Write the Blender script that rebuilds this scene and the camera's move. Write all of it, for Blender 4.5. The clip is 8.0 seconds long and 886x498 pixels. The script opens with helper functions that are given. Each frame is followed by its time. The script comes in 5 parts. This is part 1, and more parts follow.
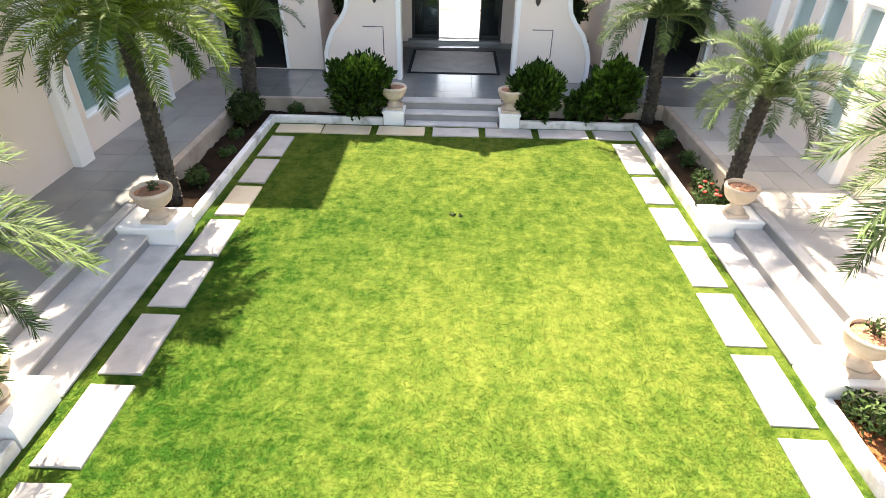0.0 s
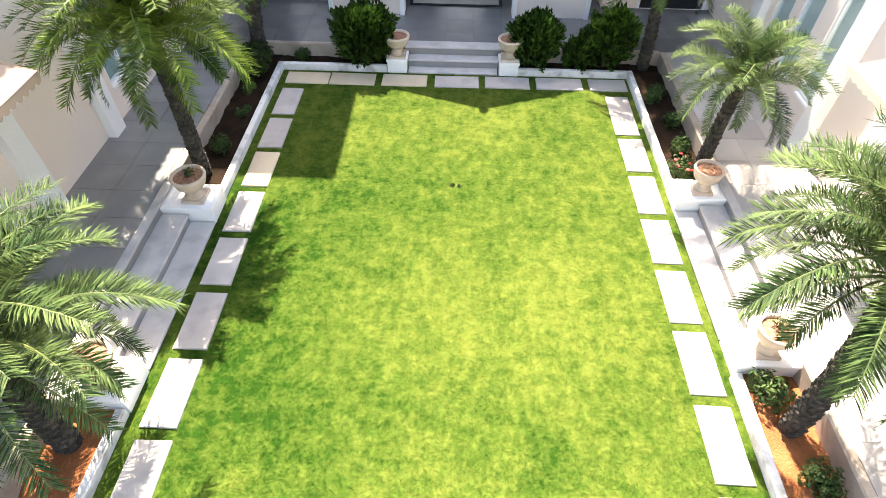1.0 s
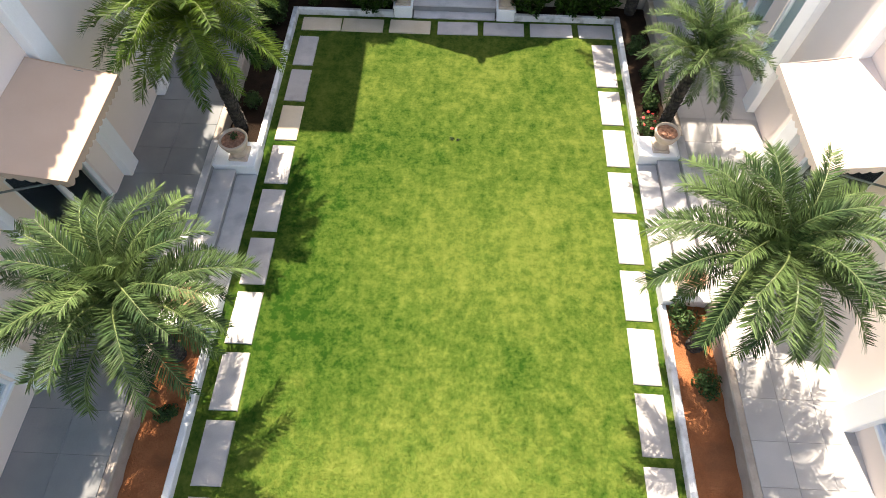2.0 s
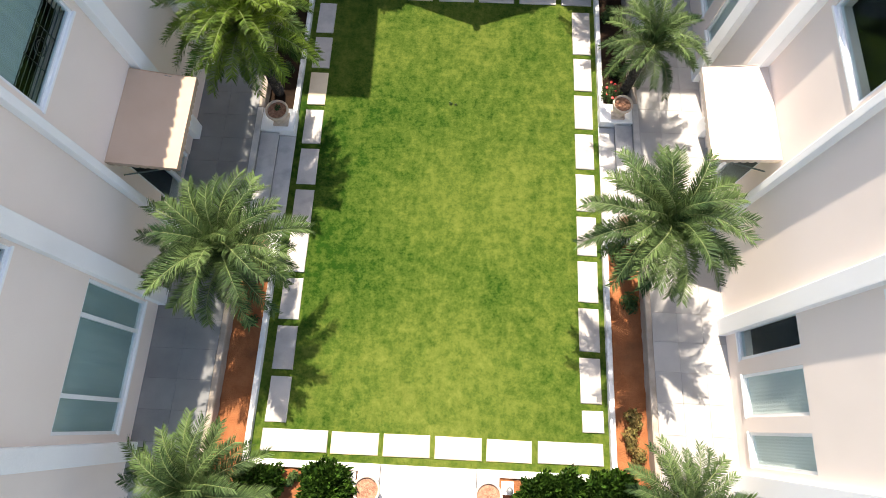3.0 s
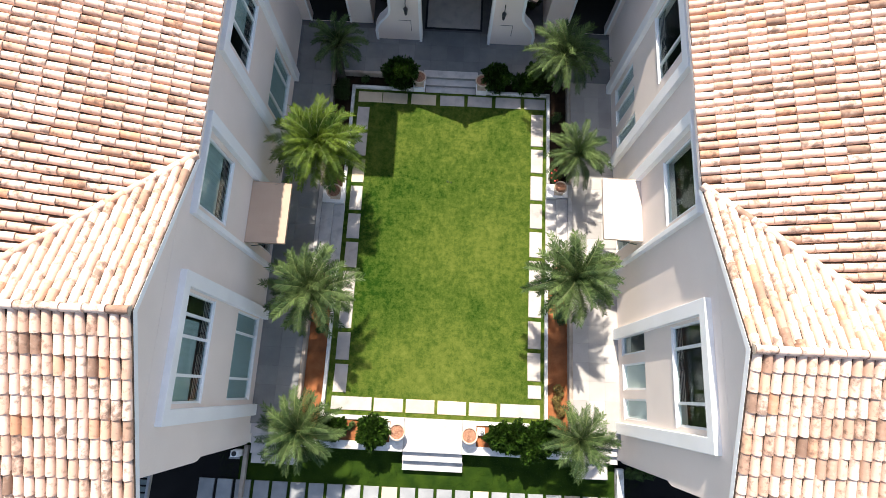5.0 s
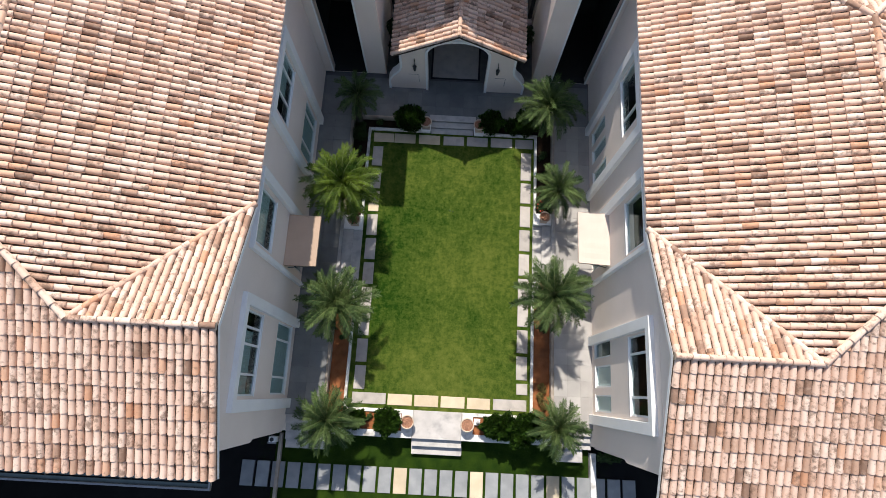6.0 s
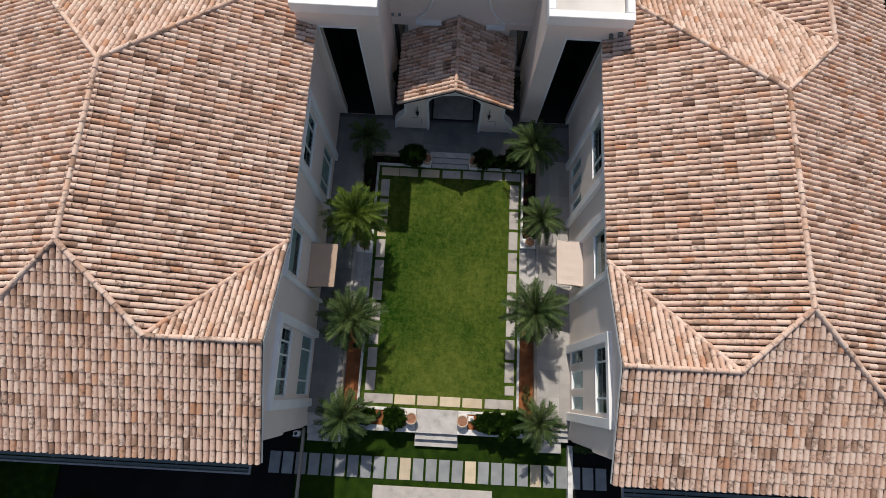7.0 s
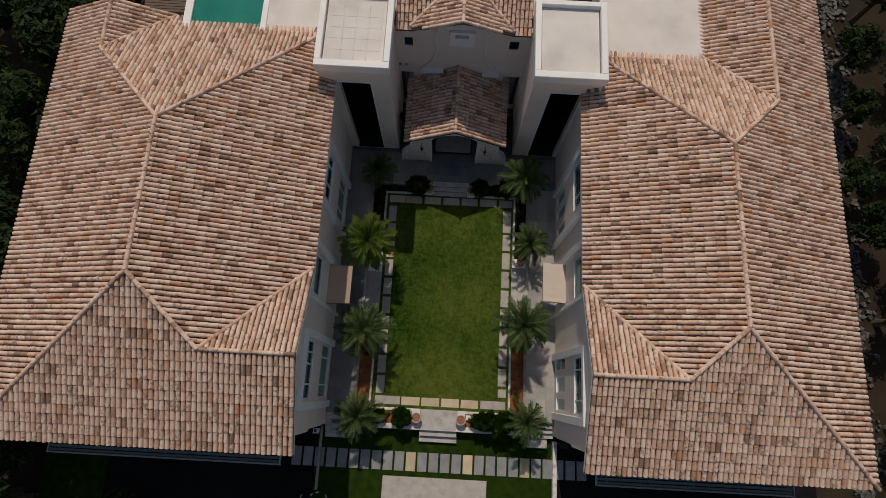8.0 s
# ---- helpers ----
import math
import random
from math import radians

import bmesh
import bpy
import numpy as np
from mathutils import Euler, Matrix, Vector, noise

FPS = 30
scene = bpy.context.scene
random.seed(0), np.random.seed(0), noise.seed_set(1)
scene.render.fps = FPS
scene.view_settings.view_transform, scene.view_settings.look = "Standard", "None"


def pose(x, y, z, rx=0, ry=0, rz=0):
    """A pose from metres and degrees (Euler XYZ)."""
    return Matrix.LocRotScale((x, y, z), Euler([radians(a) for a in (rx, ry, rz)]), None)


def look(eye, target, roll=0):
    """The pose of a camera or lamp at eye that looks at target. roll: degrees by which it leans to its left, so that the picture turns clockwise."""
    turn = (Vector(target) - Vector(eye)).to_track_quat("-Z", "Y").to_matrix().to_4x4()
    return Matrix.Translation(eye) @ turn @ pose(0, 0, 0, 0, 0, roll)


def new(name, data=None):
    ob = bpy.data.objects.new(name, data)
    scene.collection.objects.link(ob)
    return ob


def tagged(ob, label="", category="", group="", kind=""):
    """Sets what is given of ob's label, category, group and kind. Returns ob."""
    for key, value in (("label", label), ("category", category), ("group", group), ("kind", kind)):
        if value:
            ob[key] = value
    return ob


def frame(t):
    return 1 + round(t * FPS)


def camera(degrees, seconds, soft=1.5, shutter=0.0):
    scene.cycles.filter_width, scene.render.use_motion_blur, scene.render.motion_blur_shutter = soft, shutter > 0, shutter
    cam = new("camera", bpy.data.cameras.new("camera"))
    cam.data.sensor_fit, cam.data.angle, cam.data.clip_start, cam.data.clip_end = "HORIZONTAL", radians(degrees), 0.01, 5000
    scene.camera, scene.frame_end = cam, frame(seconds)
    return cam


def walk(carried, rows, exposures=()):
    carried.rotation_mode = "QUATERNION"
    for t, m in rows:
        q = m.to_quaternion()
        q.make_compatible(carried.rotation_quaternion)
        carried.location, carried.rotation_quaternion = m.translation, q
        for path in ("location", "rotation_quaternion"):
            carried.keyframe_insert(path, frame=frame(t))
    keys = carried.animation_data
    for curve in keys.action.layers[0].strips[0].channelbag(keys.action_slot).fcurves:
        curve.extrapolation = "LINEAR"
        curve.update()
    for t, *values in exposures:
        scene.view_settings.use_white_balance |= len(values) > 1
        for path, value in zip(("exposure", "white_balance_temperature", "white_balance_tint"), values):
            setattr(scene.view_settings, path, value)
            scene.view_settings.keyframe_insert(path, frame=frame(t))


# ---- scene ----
cam = camera(77.19, 8.0, soft=0.6, shutter=0.0)
ROWS = [
    (0.0, 0.113, 0.300, 4.190, 56.51, -0.84, 1.66),
    (0.5, 0.137, 0.326, 5.050, 50.03, -0.68, 1.86),
    (1.0, 0.160, 0.376, 6.178, 42.75, -0.56, 2.11),
    (1.5, 0.183, 0.272, 7.219, 36.45, -0.34, 2.32),
    (3.0, 0.265, -0.032, 11.947, 17.77, -0.07, 2.75),
    (3.5, 0.238, 0.035, 13.718, 14.98, -0.34, 2.68),
    (4.0, 0.203, 0.168, 15.629, 14.65, -0.48, 2.71),
    (4.5, 0.130, 0.139, 17.359, 14.46, -0.74, 2.72),
    (6.0, -0.033, -0.107, 22.882, 14.56, -0.61, 3.00),
    (6.5, -0.044, -0.062, 24.745, 14.55, -0.55, 3.02),
    (7.0, 0.055, -0.021, 26.740, 14.47, -0.44, 3.03),
    (7.5, 0.013, 0.005, 28.609, 14.44, -0.46, 3.05),
    (8.0, -0.083, 0.169, 30.595, 14.34, -0.54, 3.11),
]

# ---- world, sun ----
SUN = Vector((-0.127, 0.70, 1.0)).normalized()
EXPOSURES = [(0.0, 2.50, 8300, 12), (1.0, 2.55, 8050, 12), (1.5, 2.12, 7850, 12), (3.0, 1.43, 7550, 11), (3.5, 1.34, 7500, 11), (4.0, 1.43, 7450, 11), (4.5, 1.32, 7350, 11), (5.8, 0.44, 7050, 10), (6.5, -0.10, 6900, 10), (7.0, -0.44, 7050, 10), (8.0, -1.25, 7650, 12)]
world = bpy.data.worlds.new("sky")
scene.world = world
world.use_nodes = True
wn = world.node_tree
sky = wn.nodes.new("ShaderNodeTexSky")
sky.sky_type = "NISHITA"
sky.sun_disc = False
sky.dust_density = 1.3
sky.sun_elevation = math.asin(SUN.z)
sky.sun_rotation = math.atan2(SUN.x, SUN.y)
wn.links.new(sky.outputs["Color"], wn.nodes["Background"].inputs["Color"])
wn.nodes["Background"].inputs["Strength"].default_value = 0.138
sun = new("sun", bpy.data.lights.new("sun", "SUN"))
sun.data.energy, sun.data.angle, sun.data.color = 4.55, radians(0.53), (1.0, 0.962, 0.905)
sun.matrix_world = look(SUN * 60, (0, 0, 0))
walk(cam, [(t, pose(*row)) for t, *row in ROWS], EXPOSURES)


# ---- materials ----
def surface(name, c1, c2, scale=3.0, rough=0.7, bump=0.15, grain=60.0, stain=None, stain_scale=0.8, stain_amount=0.3,
            vary=0.0, metallic=0.0, stretch=(1, 1, 1), spec=0.5, bump_size=0.01):
    """Two tones mixed by coarse and fine noise, an optional stain, a change from piece to piece, and relief."""
    m = bpy.data.materials.new(name)
    m.use_nodes = True
    nt = m.node_tree
    N, L = nt.nodes, nt.links
    bsdf = N["Principled BSDF"]
    geo = N.new("ShaderNodeNewGeometry")
    mapping = N.new("ShaderNodeMapping")
    mapping.inputs["Scale"].default_value = stretch
    L.new(geo.outputs["Position"], mapping.inputs["Vector"])

    def noisy(s, detail=4.0):
        n = N.new("ShaderNodeTexNoise")
        n.inputs["Scale"].default_value, n.inputs["Detail"].default_value = s, detail
        L.new(mapping.outputs["Vector"], n.inputs["Vector"])
        return n.outputs["Fac"]

    def ramp(src, lo, hi):
        r = N.new("ShaderNodeMapRange")
        r.inputs["From Min"].default_value, r.inputs["From Max"].default_value = lo, hi
        L.new(src, r.inputs["Value"])
        return r.outputs["Result"]

    def mix(fac, a, b, mode="MIX"):
        x = N.new("ShaderNodeMix")
        x.data_type, x.blend_type = "RGBA", mode
        if isinstance(fac, float):
            x.inputs["Factor"].default_value = fac
        else:
            L.new(fac, x.inputs["Factor"])
        for sock, v in ((x.inputs[6], a), (x.inputs[7], b)):
            if isinstance(v, tuple):
                sock.default_value = (*v, 1)
            else:
                L.new(v, sock)
        return x.outputs[2]

    col = mix(ramp(noisy(scale), 0.32, 0.68), c1, c2)
    fine = noisy(grain, 3.0)
    g = N.new("ShaderNodeMath")
    g.operation = "MULTIPLY_ADD"
    L.new(fine, g.inputs[0])
    g.inputs[1].default_value, g.inputs[2].default_value = 0.30, 0.85
    gg = N.new("ShaderNodeCombineColor")
    for k in range(3):
        L.new(g.outputs[0], gg.inputs[k])
    col = mix(1.0, col, gg.outputs[0], "MULTIPLY")
    if stain:
        s = ramp(noisy(stain_scale, 6.0), 0.5, 0.72)
        sm = N.new("ShaderNodeMath")
        sm.operation = "MULTIPLY"
        L.new(s, sm.inputs[0])
        sm.inputs[1].default_value = stain_amount
        col = mix(sm.outputs[0], col, stain)
    if vary:
        info = N.new("ShaderNodeObjectInfo")
        add = N.new("ShaderNodeMath")
        add.operation = "ADD"
        L.new(info.outputs["Random"], add.inputs[0])
        L.new(geo.outputs["Random Per Island"], add.inputs[1])
        fr = N.new("ShaderNodeMath")
        fr.operation = "FRACT"
        L.new(add.outputs[0], fr.inputs[0])
        v = N.new("ShaderNodeMath")
        v.operation = "MULTIPLY_ADD"
        L.new(fr.outputs[0], v.inputs[0])
        v.inputs[1].default_value, v.inputs[2].default_value = 2 * vary, 1 - vary
        vc = N.new("ShaderNodeCombineColor")
        for k in range(3):
            L.new(v.outputs[0], vc.inputs[k])
        col = mix(1.0, col, vc.outputs[0], "MULTIPLY")
    L.new(col, bsdf.inputs["Base Color"])
    bsdf.inputs["Roughness"].default_value = rough
    bsdf.inputs["Metallic"].default_value = metallic
    bsdf.inputs["Specular IOR Level"].default_value = spec
    if bump:
        b = N.new("ShaderNodeBump")
        b.inputs["Strength"].default_value, b.inputs["Distance"].default_value = bump, bump_size
        L.new(fine, b.inputs["Height"])
        L.new(b.outputs["Normal"], bsdf.inputs["Normal"])
    return m


def tile_material():
    """Clay barrel tiles: each its own shade of salmon and cream, with fired blotches, bleached patches and soot on some."""
    m = bpy.data.materials.new("clay tile")
    m.use_nodes = True
    N, L = m.node_tree.nodes, m.node_tree.links
    geo, info = N.new("ShaderNodeNewGeometry"), N.new("ShaderNodeObjectInfo")

    def maths(op, a, b, c=None):
        x = N.new("ShaderNodeMath")
        x.operation = op
        for k, v in enumerate((a, b, c)):
            if v is None:
                continue
            if isinstance(v, float):
                x.inputs[k].default_value = v
            else:
                L.new(v, x.inputs[k])
        return x.outputs[0]

    one = maths("FRACT", maths("ADD", info.outputs["Random"], geo.outputs["Random Per Island"]), None)
    two = maths("FRACT", maths("MULTIPLY", one, 17.3), None)
    ramp = N.new("ShaderNodeValToRGB")
    stops = [(0.0, (0.230, 0.142, 0.104)), (0.035, (0.400, 0.250, 0.182)), (0.11, (0.575, 0.375, 0.283)), (0.30, (0.665, 0.460, 0.367)),
             (0.60, (0.722, 0.527, 0.430)), (0.88, (0.775, 0.602, 0.506)), (0.94, (0.645, 0.400, 0.284)), (1.0, (0.530, 0.276, 0.170))]
    ramp.color_ramp.elements[0].position, ramp.color_ramp.elements[0].color = 0.0, (*stops[0][1], 1)
    ramp.color_ramp.elements[1].position, ramp.color_ramp.elements[1].color = 1.0, (*stops[-1][1], 1)
    for p, c in stops[1:-1]:
        ramp.color_ramp.elements.new(p).color = (*c, 1)
    L.new(one, ramp.inputs[0])
    shift = N.new("ShaderNodeVectorMath")
    shift.operation = "ADD"
    comb = N.new("ShaderNodeCombineXYZ")
    L.new(maths("MULTIPLY", one, 41.0), comb.inputs[0])
    L.new(maths("MULTIPLY", two, 23.0), comb.inputs[1])
    L.new(geo.outputs["Position"], shift.inputs[0])
    L.new(comb.outputs[0], shift.inputs[1])

    def noise(scale, rough=0.55):
        n = N.new("ShaderNodeTexNoise")
        n.inputs["Scale"].default_value, n.inputs["Detail"].default_value = scale, 5.0
        n.inputs["Roughness"].default_value = rough
        L.new(shift.outputs[0], n.inputs["Vector"])
        return n.outputs["Fac"]

    def over(col, fac, lo, hi, most, paint):
        r, x = N.new("ShaderNodeMapRange"), N.new("ShaderNodeMix")
        r.inputs["From Min"].default_value, r.inputs["From Max"].default_value = lo, hi
        L.new(fac, r.inputs["Value"])
        x.data_type = "RGBA"
        amount = maths("MULTIPLY", r.outputs["Result"], most)
        L.new(amount, x.inputs["Factor"])
        L.new(col, x.inputs[6])
        x.inputs[7].default_value = (*paint, 1)
        return x.outputs[2]

    col = over(ramp.outputs["Color"], noise(4.5), 0.50, 0.70, 0.36, (0.58, 0.375, 0.275))
    col = over(col, noise(6.0), 0.54, 0.74, 0.30, (0.76, 0.60, 0.50))
    dirt = maths("POWER", two, 3.0)
    soot = maths("MULTIPLY_ADD", dirt, 0.16, noise(7.0, 0.6))
    col = over(col, soot, 0.565, 0.74, 0.74, (0.14, 0.090, 0.066))
    col = over(col, noise(38.0, 0.6), 0.64, 0.76, 0.16, (0.26, 0.18, 0.14))
    bsdf = N["Principled BSDF"]
    L.new(col, bsdf.inputs["Base Color"])
    bsdf.inputs["Roughness"].default_value = 0.85
    bsdf.inputs["Specular IOR Level"].default_value = 0.2
    b = N.new("ShaderNodeBump")
    b.inputs["Strength"].default_value, b.inputs["Distance"].default_value = 0.35, 0.01
    L.new(noise(30.0), b.inputs["Height"])
    L.new(b.outputs["Normal"], bsdf.inputs["Normal"])
    return m


def leaf_material(name, c1, c2, vary=0.35, patch=2.0, rough=0.45, trans=0.25):
    """Foliage: two greens by patches and from leaf to leaf, some light passing through."""
    m = surface(name, c1, c2, patch, rough, 0.0, 25.0, vary=vary, spec=0.12)
    N, L = m.node_tree.nodes, m.node_tree.links
    bsdf, out = N["Principled BSDF"], N["Material Output"]
    tr = N.new("ShaderNodeBsdfTranslucent")
    src = bsdf.inputs["Base Color"].links[0].from_socket
    L.new(src, tr.inputs["Color"])
    ms = N.new("ShaderNodeMixShader")
    ms.inputs[0].default_value = trans
    L.new(bsdf.outputs[0], ms.inputs[1])
    L.new(tr.outputs[0], ms.inputs[2])
    L.new(ms.outputs[0], out.inputs["Surface"])
    return m


def turf(name, vary):
    """Mown turf: deep green to yellowed by patches at three sizes, drawn out along the mowing lines."""
    m = bpy.data.materials.new(name)
    m.use_nodes = True
    N, L = m.node_tree.nodes, m.node_tree.links
    geo = N.new("ShaderNodeNewGeometry")
    total = None
    for scale, share, stretch in ((0.42, 0.40, (1, 0.7, 1)), (1.6, 0.38, (1.25, 0.8, 1)), (4.2, 0.42, (1.4, 0.8, 1)), (3.6, 0.34, (0.7, 1.4, 1)), (9.0, 0.42, (1.0, 1.0, 1)), (20.0, 0.34, (1, 1, 1))):
        mp, n, a = N.new("ShaderNodeMapping"), N.new("ShaderNodeTexNoise"), N.new("ShaderNodeMath")
        mp.inputs["Scale"].default_value = stretch
        n.inputs["Scale"].default_value, n.inputs["Detail"].default_value = scale, 3.0
        L.new(geo.outputs["Position"], mp.inputs["Vector"])
        L.new(mp.outputs["Vector"], n.inputs["Vector"])
        a.operation = "MULTIPLY_ADD"
        L.new(n.outputs["Fac"], a.inputs[0])
        a.inputs[1].default_value = share
        if total:
            L.new(total, a.inputs[2])
        else:
            a.inputs[2].default_value = -0.68
        total = a.outputs[0]
    # trodden, yellowed ground, and palm shade painted as darker green by the west bed
    for place, reach, gain in (((0.4, 0.7, 0), 2.8, 0.19), ((2.0, 5.2, 0), 2.2, 0.15), ((-0.2, 4.6, 0), 1.5, 0.06), ((-2.5, 3.2, 0), 2.4, -0.18), ((-2.9, 6.6, 0), 2.4, -0.15), ((1.2, 2.9, 0), 1.6, -0.07), ((-0.7, 7.4, 0), 1.6, -0.07), ((0.4, 9.6, 0), 2.0, 0.06)):
        far, fall, gained = N.new("ShaderNodeVectorMath"), N.new("ShaderNodeMapRange"), N.new("ShaderNodeMath")
        far.operation, gained.operation = "DISTANCE", "ADD"
        fall.interpolation_type = "SMOOTHSTEP"
        L.new(geo.outputs["Position"], far.inputs[0])
        far.inputs[1].default_value = place
        fall.inputs["From Max"].default_value, fall.inputs["To Min"].default_value, fall.inputs["To Max"].default_value = reach, gain, 0.0
        L.new(far.outputs["Value"], fall.inputs["Value"])
        L.new(total, gained.inputs[0])
        L.new(fall.outputs["Result"], gained.inputs[1])
        total = gained.outputs[0]
    if vary:
        v = N.new("ShaderNodeMath")
        v.operation = "MULTIPLY_ADD"
        L.new(geo.outputs["Random Per Island"], v.inputs[0])
        v.inputs[1].default_value = 2 * vary
        off = N.new("ShaderNodeMath")
        off.operation = "SUBTRACT"
        L.new(total, off.inputs[0])
        off.inputs[1].default_value = vary
        L.new(off.outputs[0], v.inputs[2])
        total = v.outputs[0]
    steep = N.new("ShaderNodeMath")
    steep.operation = "MULTIPLY_ADD"
    L.new(total, steep.inputs[0])
    steep.inputs[1].default_value, steep.inputs[2].default_value = 1.58, -0.27
    total = steep.outputs[0]
    ramp = N.new("ShaderNodeValToRGB")
    e = ramp.color_ramp.elements
    e[0].position, e[0].color = 0.10, (0.017, 0.056, 0.006, 1)
    e[1].position, e[1].color = 0.98, (0.152, 0.182, 0.038, 1)
    e.new(0.42).color = (0.062, 0.106, 0.016, 1)
    e.new(0.66).color = (0.103, 0.141, 0.025, 1)
    L.new(total, ramp.inputs[0])
    bsdf = N["Principled BSDF"]
    if vary:
        tr, ms = N.new("ShaderNodeBsdfTranslucent"), N.new("ShaderNodeMixShader")
        L.new(ramp.outputs["Color"], tr.inputs["Color"])
        ms.inputs[0].default_value = 0.5
        L.new(bsdf.outputs[0], ms.inputs[1])
        L.new(tr.outputs[0], ms.inputs[2])
        L.new(ms.outputs[0], N["Material Output"].inputs["Surface"])
    L.new(ramp.outputs["Color"], bsdf.inputs["Base Color"])
    bsdf.inputs["Roughness"].default_value = 0.9
    bsdf.inputs["Specular IOR Level"].default_value = 0.06
    return m


def glass_material(name, tint, rough=0.03):
    m = bpy.data.materials.new(name)
    m.use_nodes = True
    N, L = m.node_tree.nodes, m.node_tree.links
    N.remove(N["Principled BSDF"])
    tr, gl, mx = N.new("ShaderNodeBsdfTransparent"), N.new("ShaderNodeBsdfGlossy"), N.new("ShaderNodeMixShader")
    lw = N.new("ShaderNodeLayerWeight")
    power, gain = N.new("ShaderNodeMath"), N.new("ShaderNodeMath")
    power.operation, gain.operation = "POWER", "MULTIPLY_ADD"
    L.new(lw.outputs["Facing"], power.inputs[0])
    power.inputs[1].default_value = 4.0
    L.new(power.outputs[0], gain.inputs[0])
    gain.inputs[1].default_value, gain.inputs[2].default_value = 0.20, 0.035
    tr.inputs["Color"].default_value = (*tint, 1)
    gl.inputs["Color"].default_value = (0.66, 0.82, 0.86, 1)
    gl.inputs["Roughness"].default_value = rough
    L.new(gain.outputs[0], mx.inputs[0])
    L.new(tr.outputs[0], mx.inputs[1])
    L.new(gl.outputs[0], mx.inputs[2])
    L.new(mx.outputs[0], N["Material Output"].inputs["Surface"])
    return m


WALL = surface("beige wall render", (0.80, 0.695, 0.635), (0.84, 0.735, 0.675), 0.7, 0.9, 0.12, 90, (0.66, 0.59, 0.54), 0.5, 0.25)
WHITE = surface("white painted plaster", (0.83, 0.83, 0.84), (0.87, 0.87, 0.87), 1.2, 0.65, 0.06, 70, (0.6, 0.59, 0.57), 0.9, 0.18)
KERB = surface("weathered white kerb", (0.66, 0.65, 0.64), (0.76, 0.75, 0.74), 3, 0.8, 0.2, 60, (0.16, 0.15, 0.13), 3.2, 0.75)
STONE = surface("pale sandstone paver", (0.39, 0.36, 0.338), (0.46, 0.425, 0.40), 2.2, 0.75, 0.2, 80, (0.26, 0.245, 0.235), 3.0, 0.55, vary=0.12)
WARM = surface("warm sandstone paver", (0.52, 0.43, 0.30), (0.60, 0.50, 0.37), 2.2, 0.75, 0.2, 80, (0.42, 0.34, 0.25), 1.6, 0.35, vary=0.08)
BLUE = surface("grey blue stone paver", (0.22, 0.235, 0.25), (0.30, 0.312, 0.325), 2.2, 0.7, 0.2, 80, (0.165, 0.175, 0.19), 1.6, 0.35, vary=0.10)
# one terrace stone twice: shade in the first colour, sun in the second
FLOOR_SHADED = surface("shade-toned terrace stone", (0.165, 0.170, 0.174), (0.210, 0.212, 0.214), 1.5, 0.20, 0.02, 70, (0.130, 0.143, 0.154), 0.9, 0.6, vary=0.08, spec=1.0)
FLOOR_SUNLIT = surface("sun-toned terrace stone", (0.35, 0.335, 0.325), (0.41, 0.392, 0.38), 1.5, 0.6, 0.1, 70, (0.29, 0.28, 0.275), 0.9, 0.5, vary=0.14, spec=0.25)
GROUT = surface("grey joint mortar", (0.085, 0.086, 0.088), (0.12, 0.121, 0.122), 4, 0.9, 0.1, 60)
# mortar lightened so joints vanish in the east side's sun glare
SUNLIT_GROUT = surface("sun-toned joint mortar", (0.27, 0.26, 0.25), (0.32, 0.305, 0.295), 4, 0.9, 0.1, 60)
RISER = surface("dark step riser stone", (0.20, 0.195, 0.195), (0.26, 0.255, 0.255), 2, 0.65, 0.1, 70)
STEP = surface("grey step stone", (0.44, 0.42, 0.41), (0.53, 0.51, 0.495), 2, 0.65, 0.1, 70, (0.25, 0.245, 0.25), 2.6, 0.6, spec=0.25)
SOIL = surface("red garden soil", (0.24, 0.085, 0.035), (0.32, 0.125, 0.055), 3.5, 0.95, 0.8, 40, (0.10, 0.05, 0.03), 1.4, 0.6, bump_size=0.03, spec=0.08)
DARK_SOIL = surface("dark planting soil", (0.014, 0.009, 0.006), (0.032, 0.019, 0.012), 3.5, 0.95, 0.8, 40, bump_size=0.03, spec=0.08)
EARTH = surface("dry earth with scrub", (0.026, 0.020, 0.015), (0.052, 0.038, 0.026), 0.25, 0.95, 0.5, 12, (0.015, 0.02, 0.010), 0.12, 0.85, bump_size=0.05, spec=0.08)
# near black: the deep shade of the wings is put into the colour
DRIVE = surface("shade-black paving", (0.008, 0.008, 0.009), (0.014, 0.014, 0.015), 0.8, 0.8, 0.3, 40, bump_size=0.02, spec=0.08)
LAWN = turf("lawn thatch", 0.0)
GRASS = turf("grass blade", 0.06)
DARK_GRASS = leaf_material("garden grass blade", (0.013, 0.042, 0.004), (0.032, 0.068, 0.006), 0.25, 1.5, 0.55, 0.3)
TILE = tile_material()
UNDER = surface("dark roof bedding", (0.035, 0.022, 0.016), (0.06, 0.038, 0.027), 3, 0.95, 0.3, 40)
TERRACOTTA = surface("cast stone urn", (0.50, 0.40, 0.31), (0.62, 0.50, 0.40), 6, 0.8, 0.25, 60, (0.34, 0.24, 0.17), 4, 0.5)
POTSOIL = surface("dry pot soil and leaf litter", (0.22, 0.10, 0.06), (0.42, 0.22, 0.14), 18, 0.95, 0.9, 50, bump_size=0.02)
# awning cloth in two tones: west carries its shade, east its sun
SHADED_CLOTH = surface("shade-toned beige awning cloth", (0.45, 0.325, 0.245), (0.49, 0.36, 0.275), 1.2, 0.85, 0.1, 120, (0.40, 0.29, 0.22), 1.0, 0.25, spec=0.2)
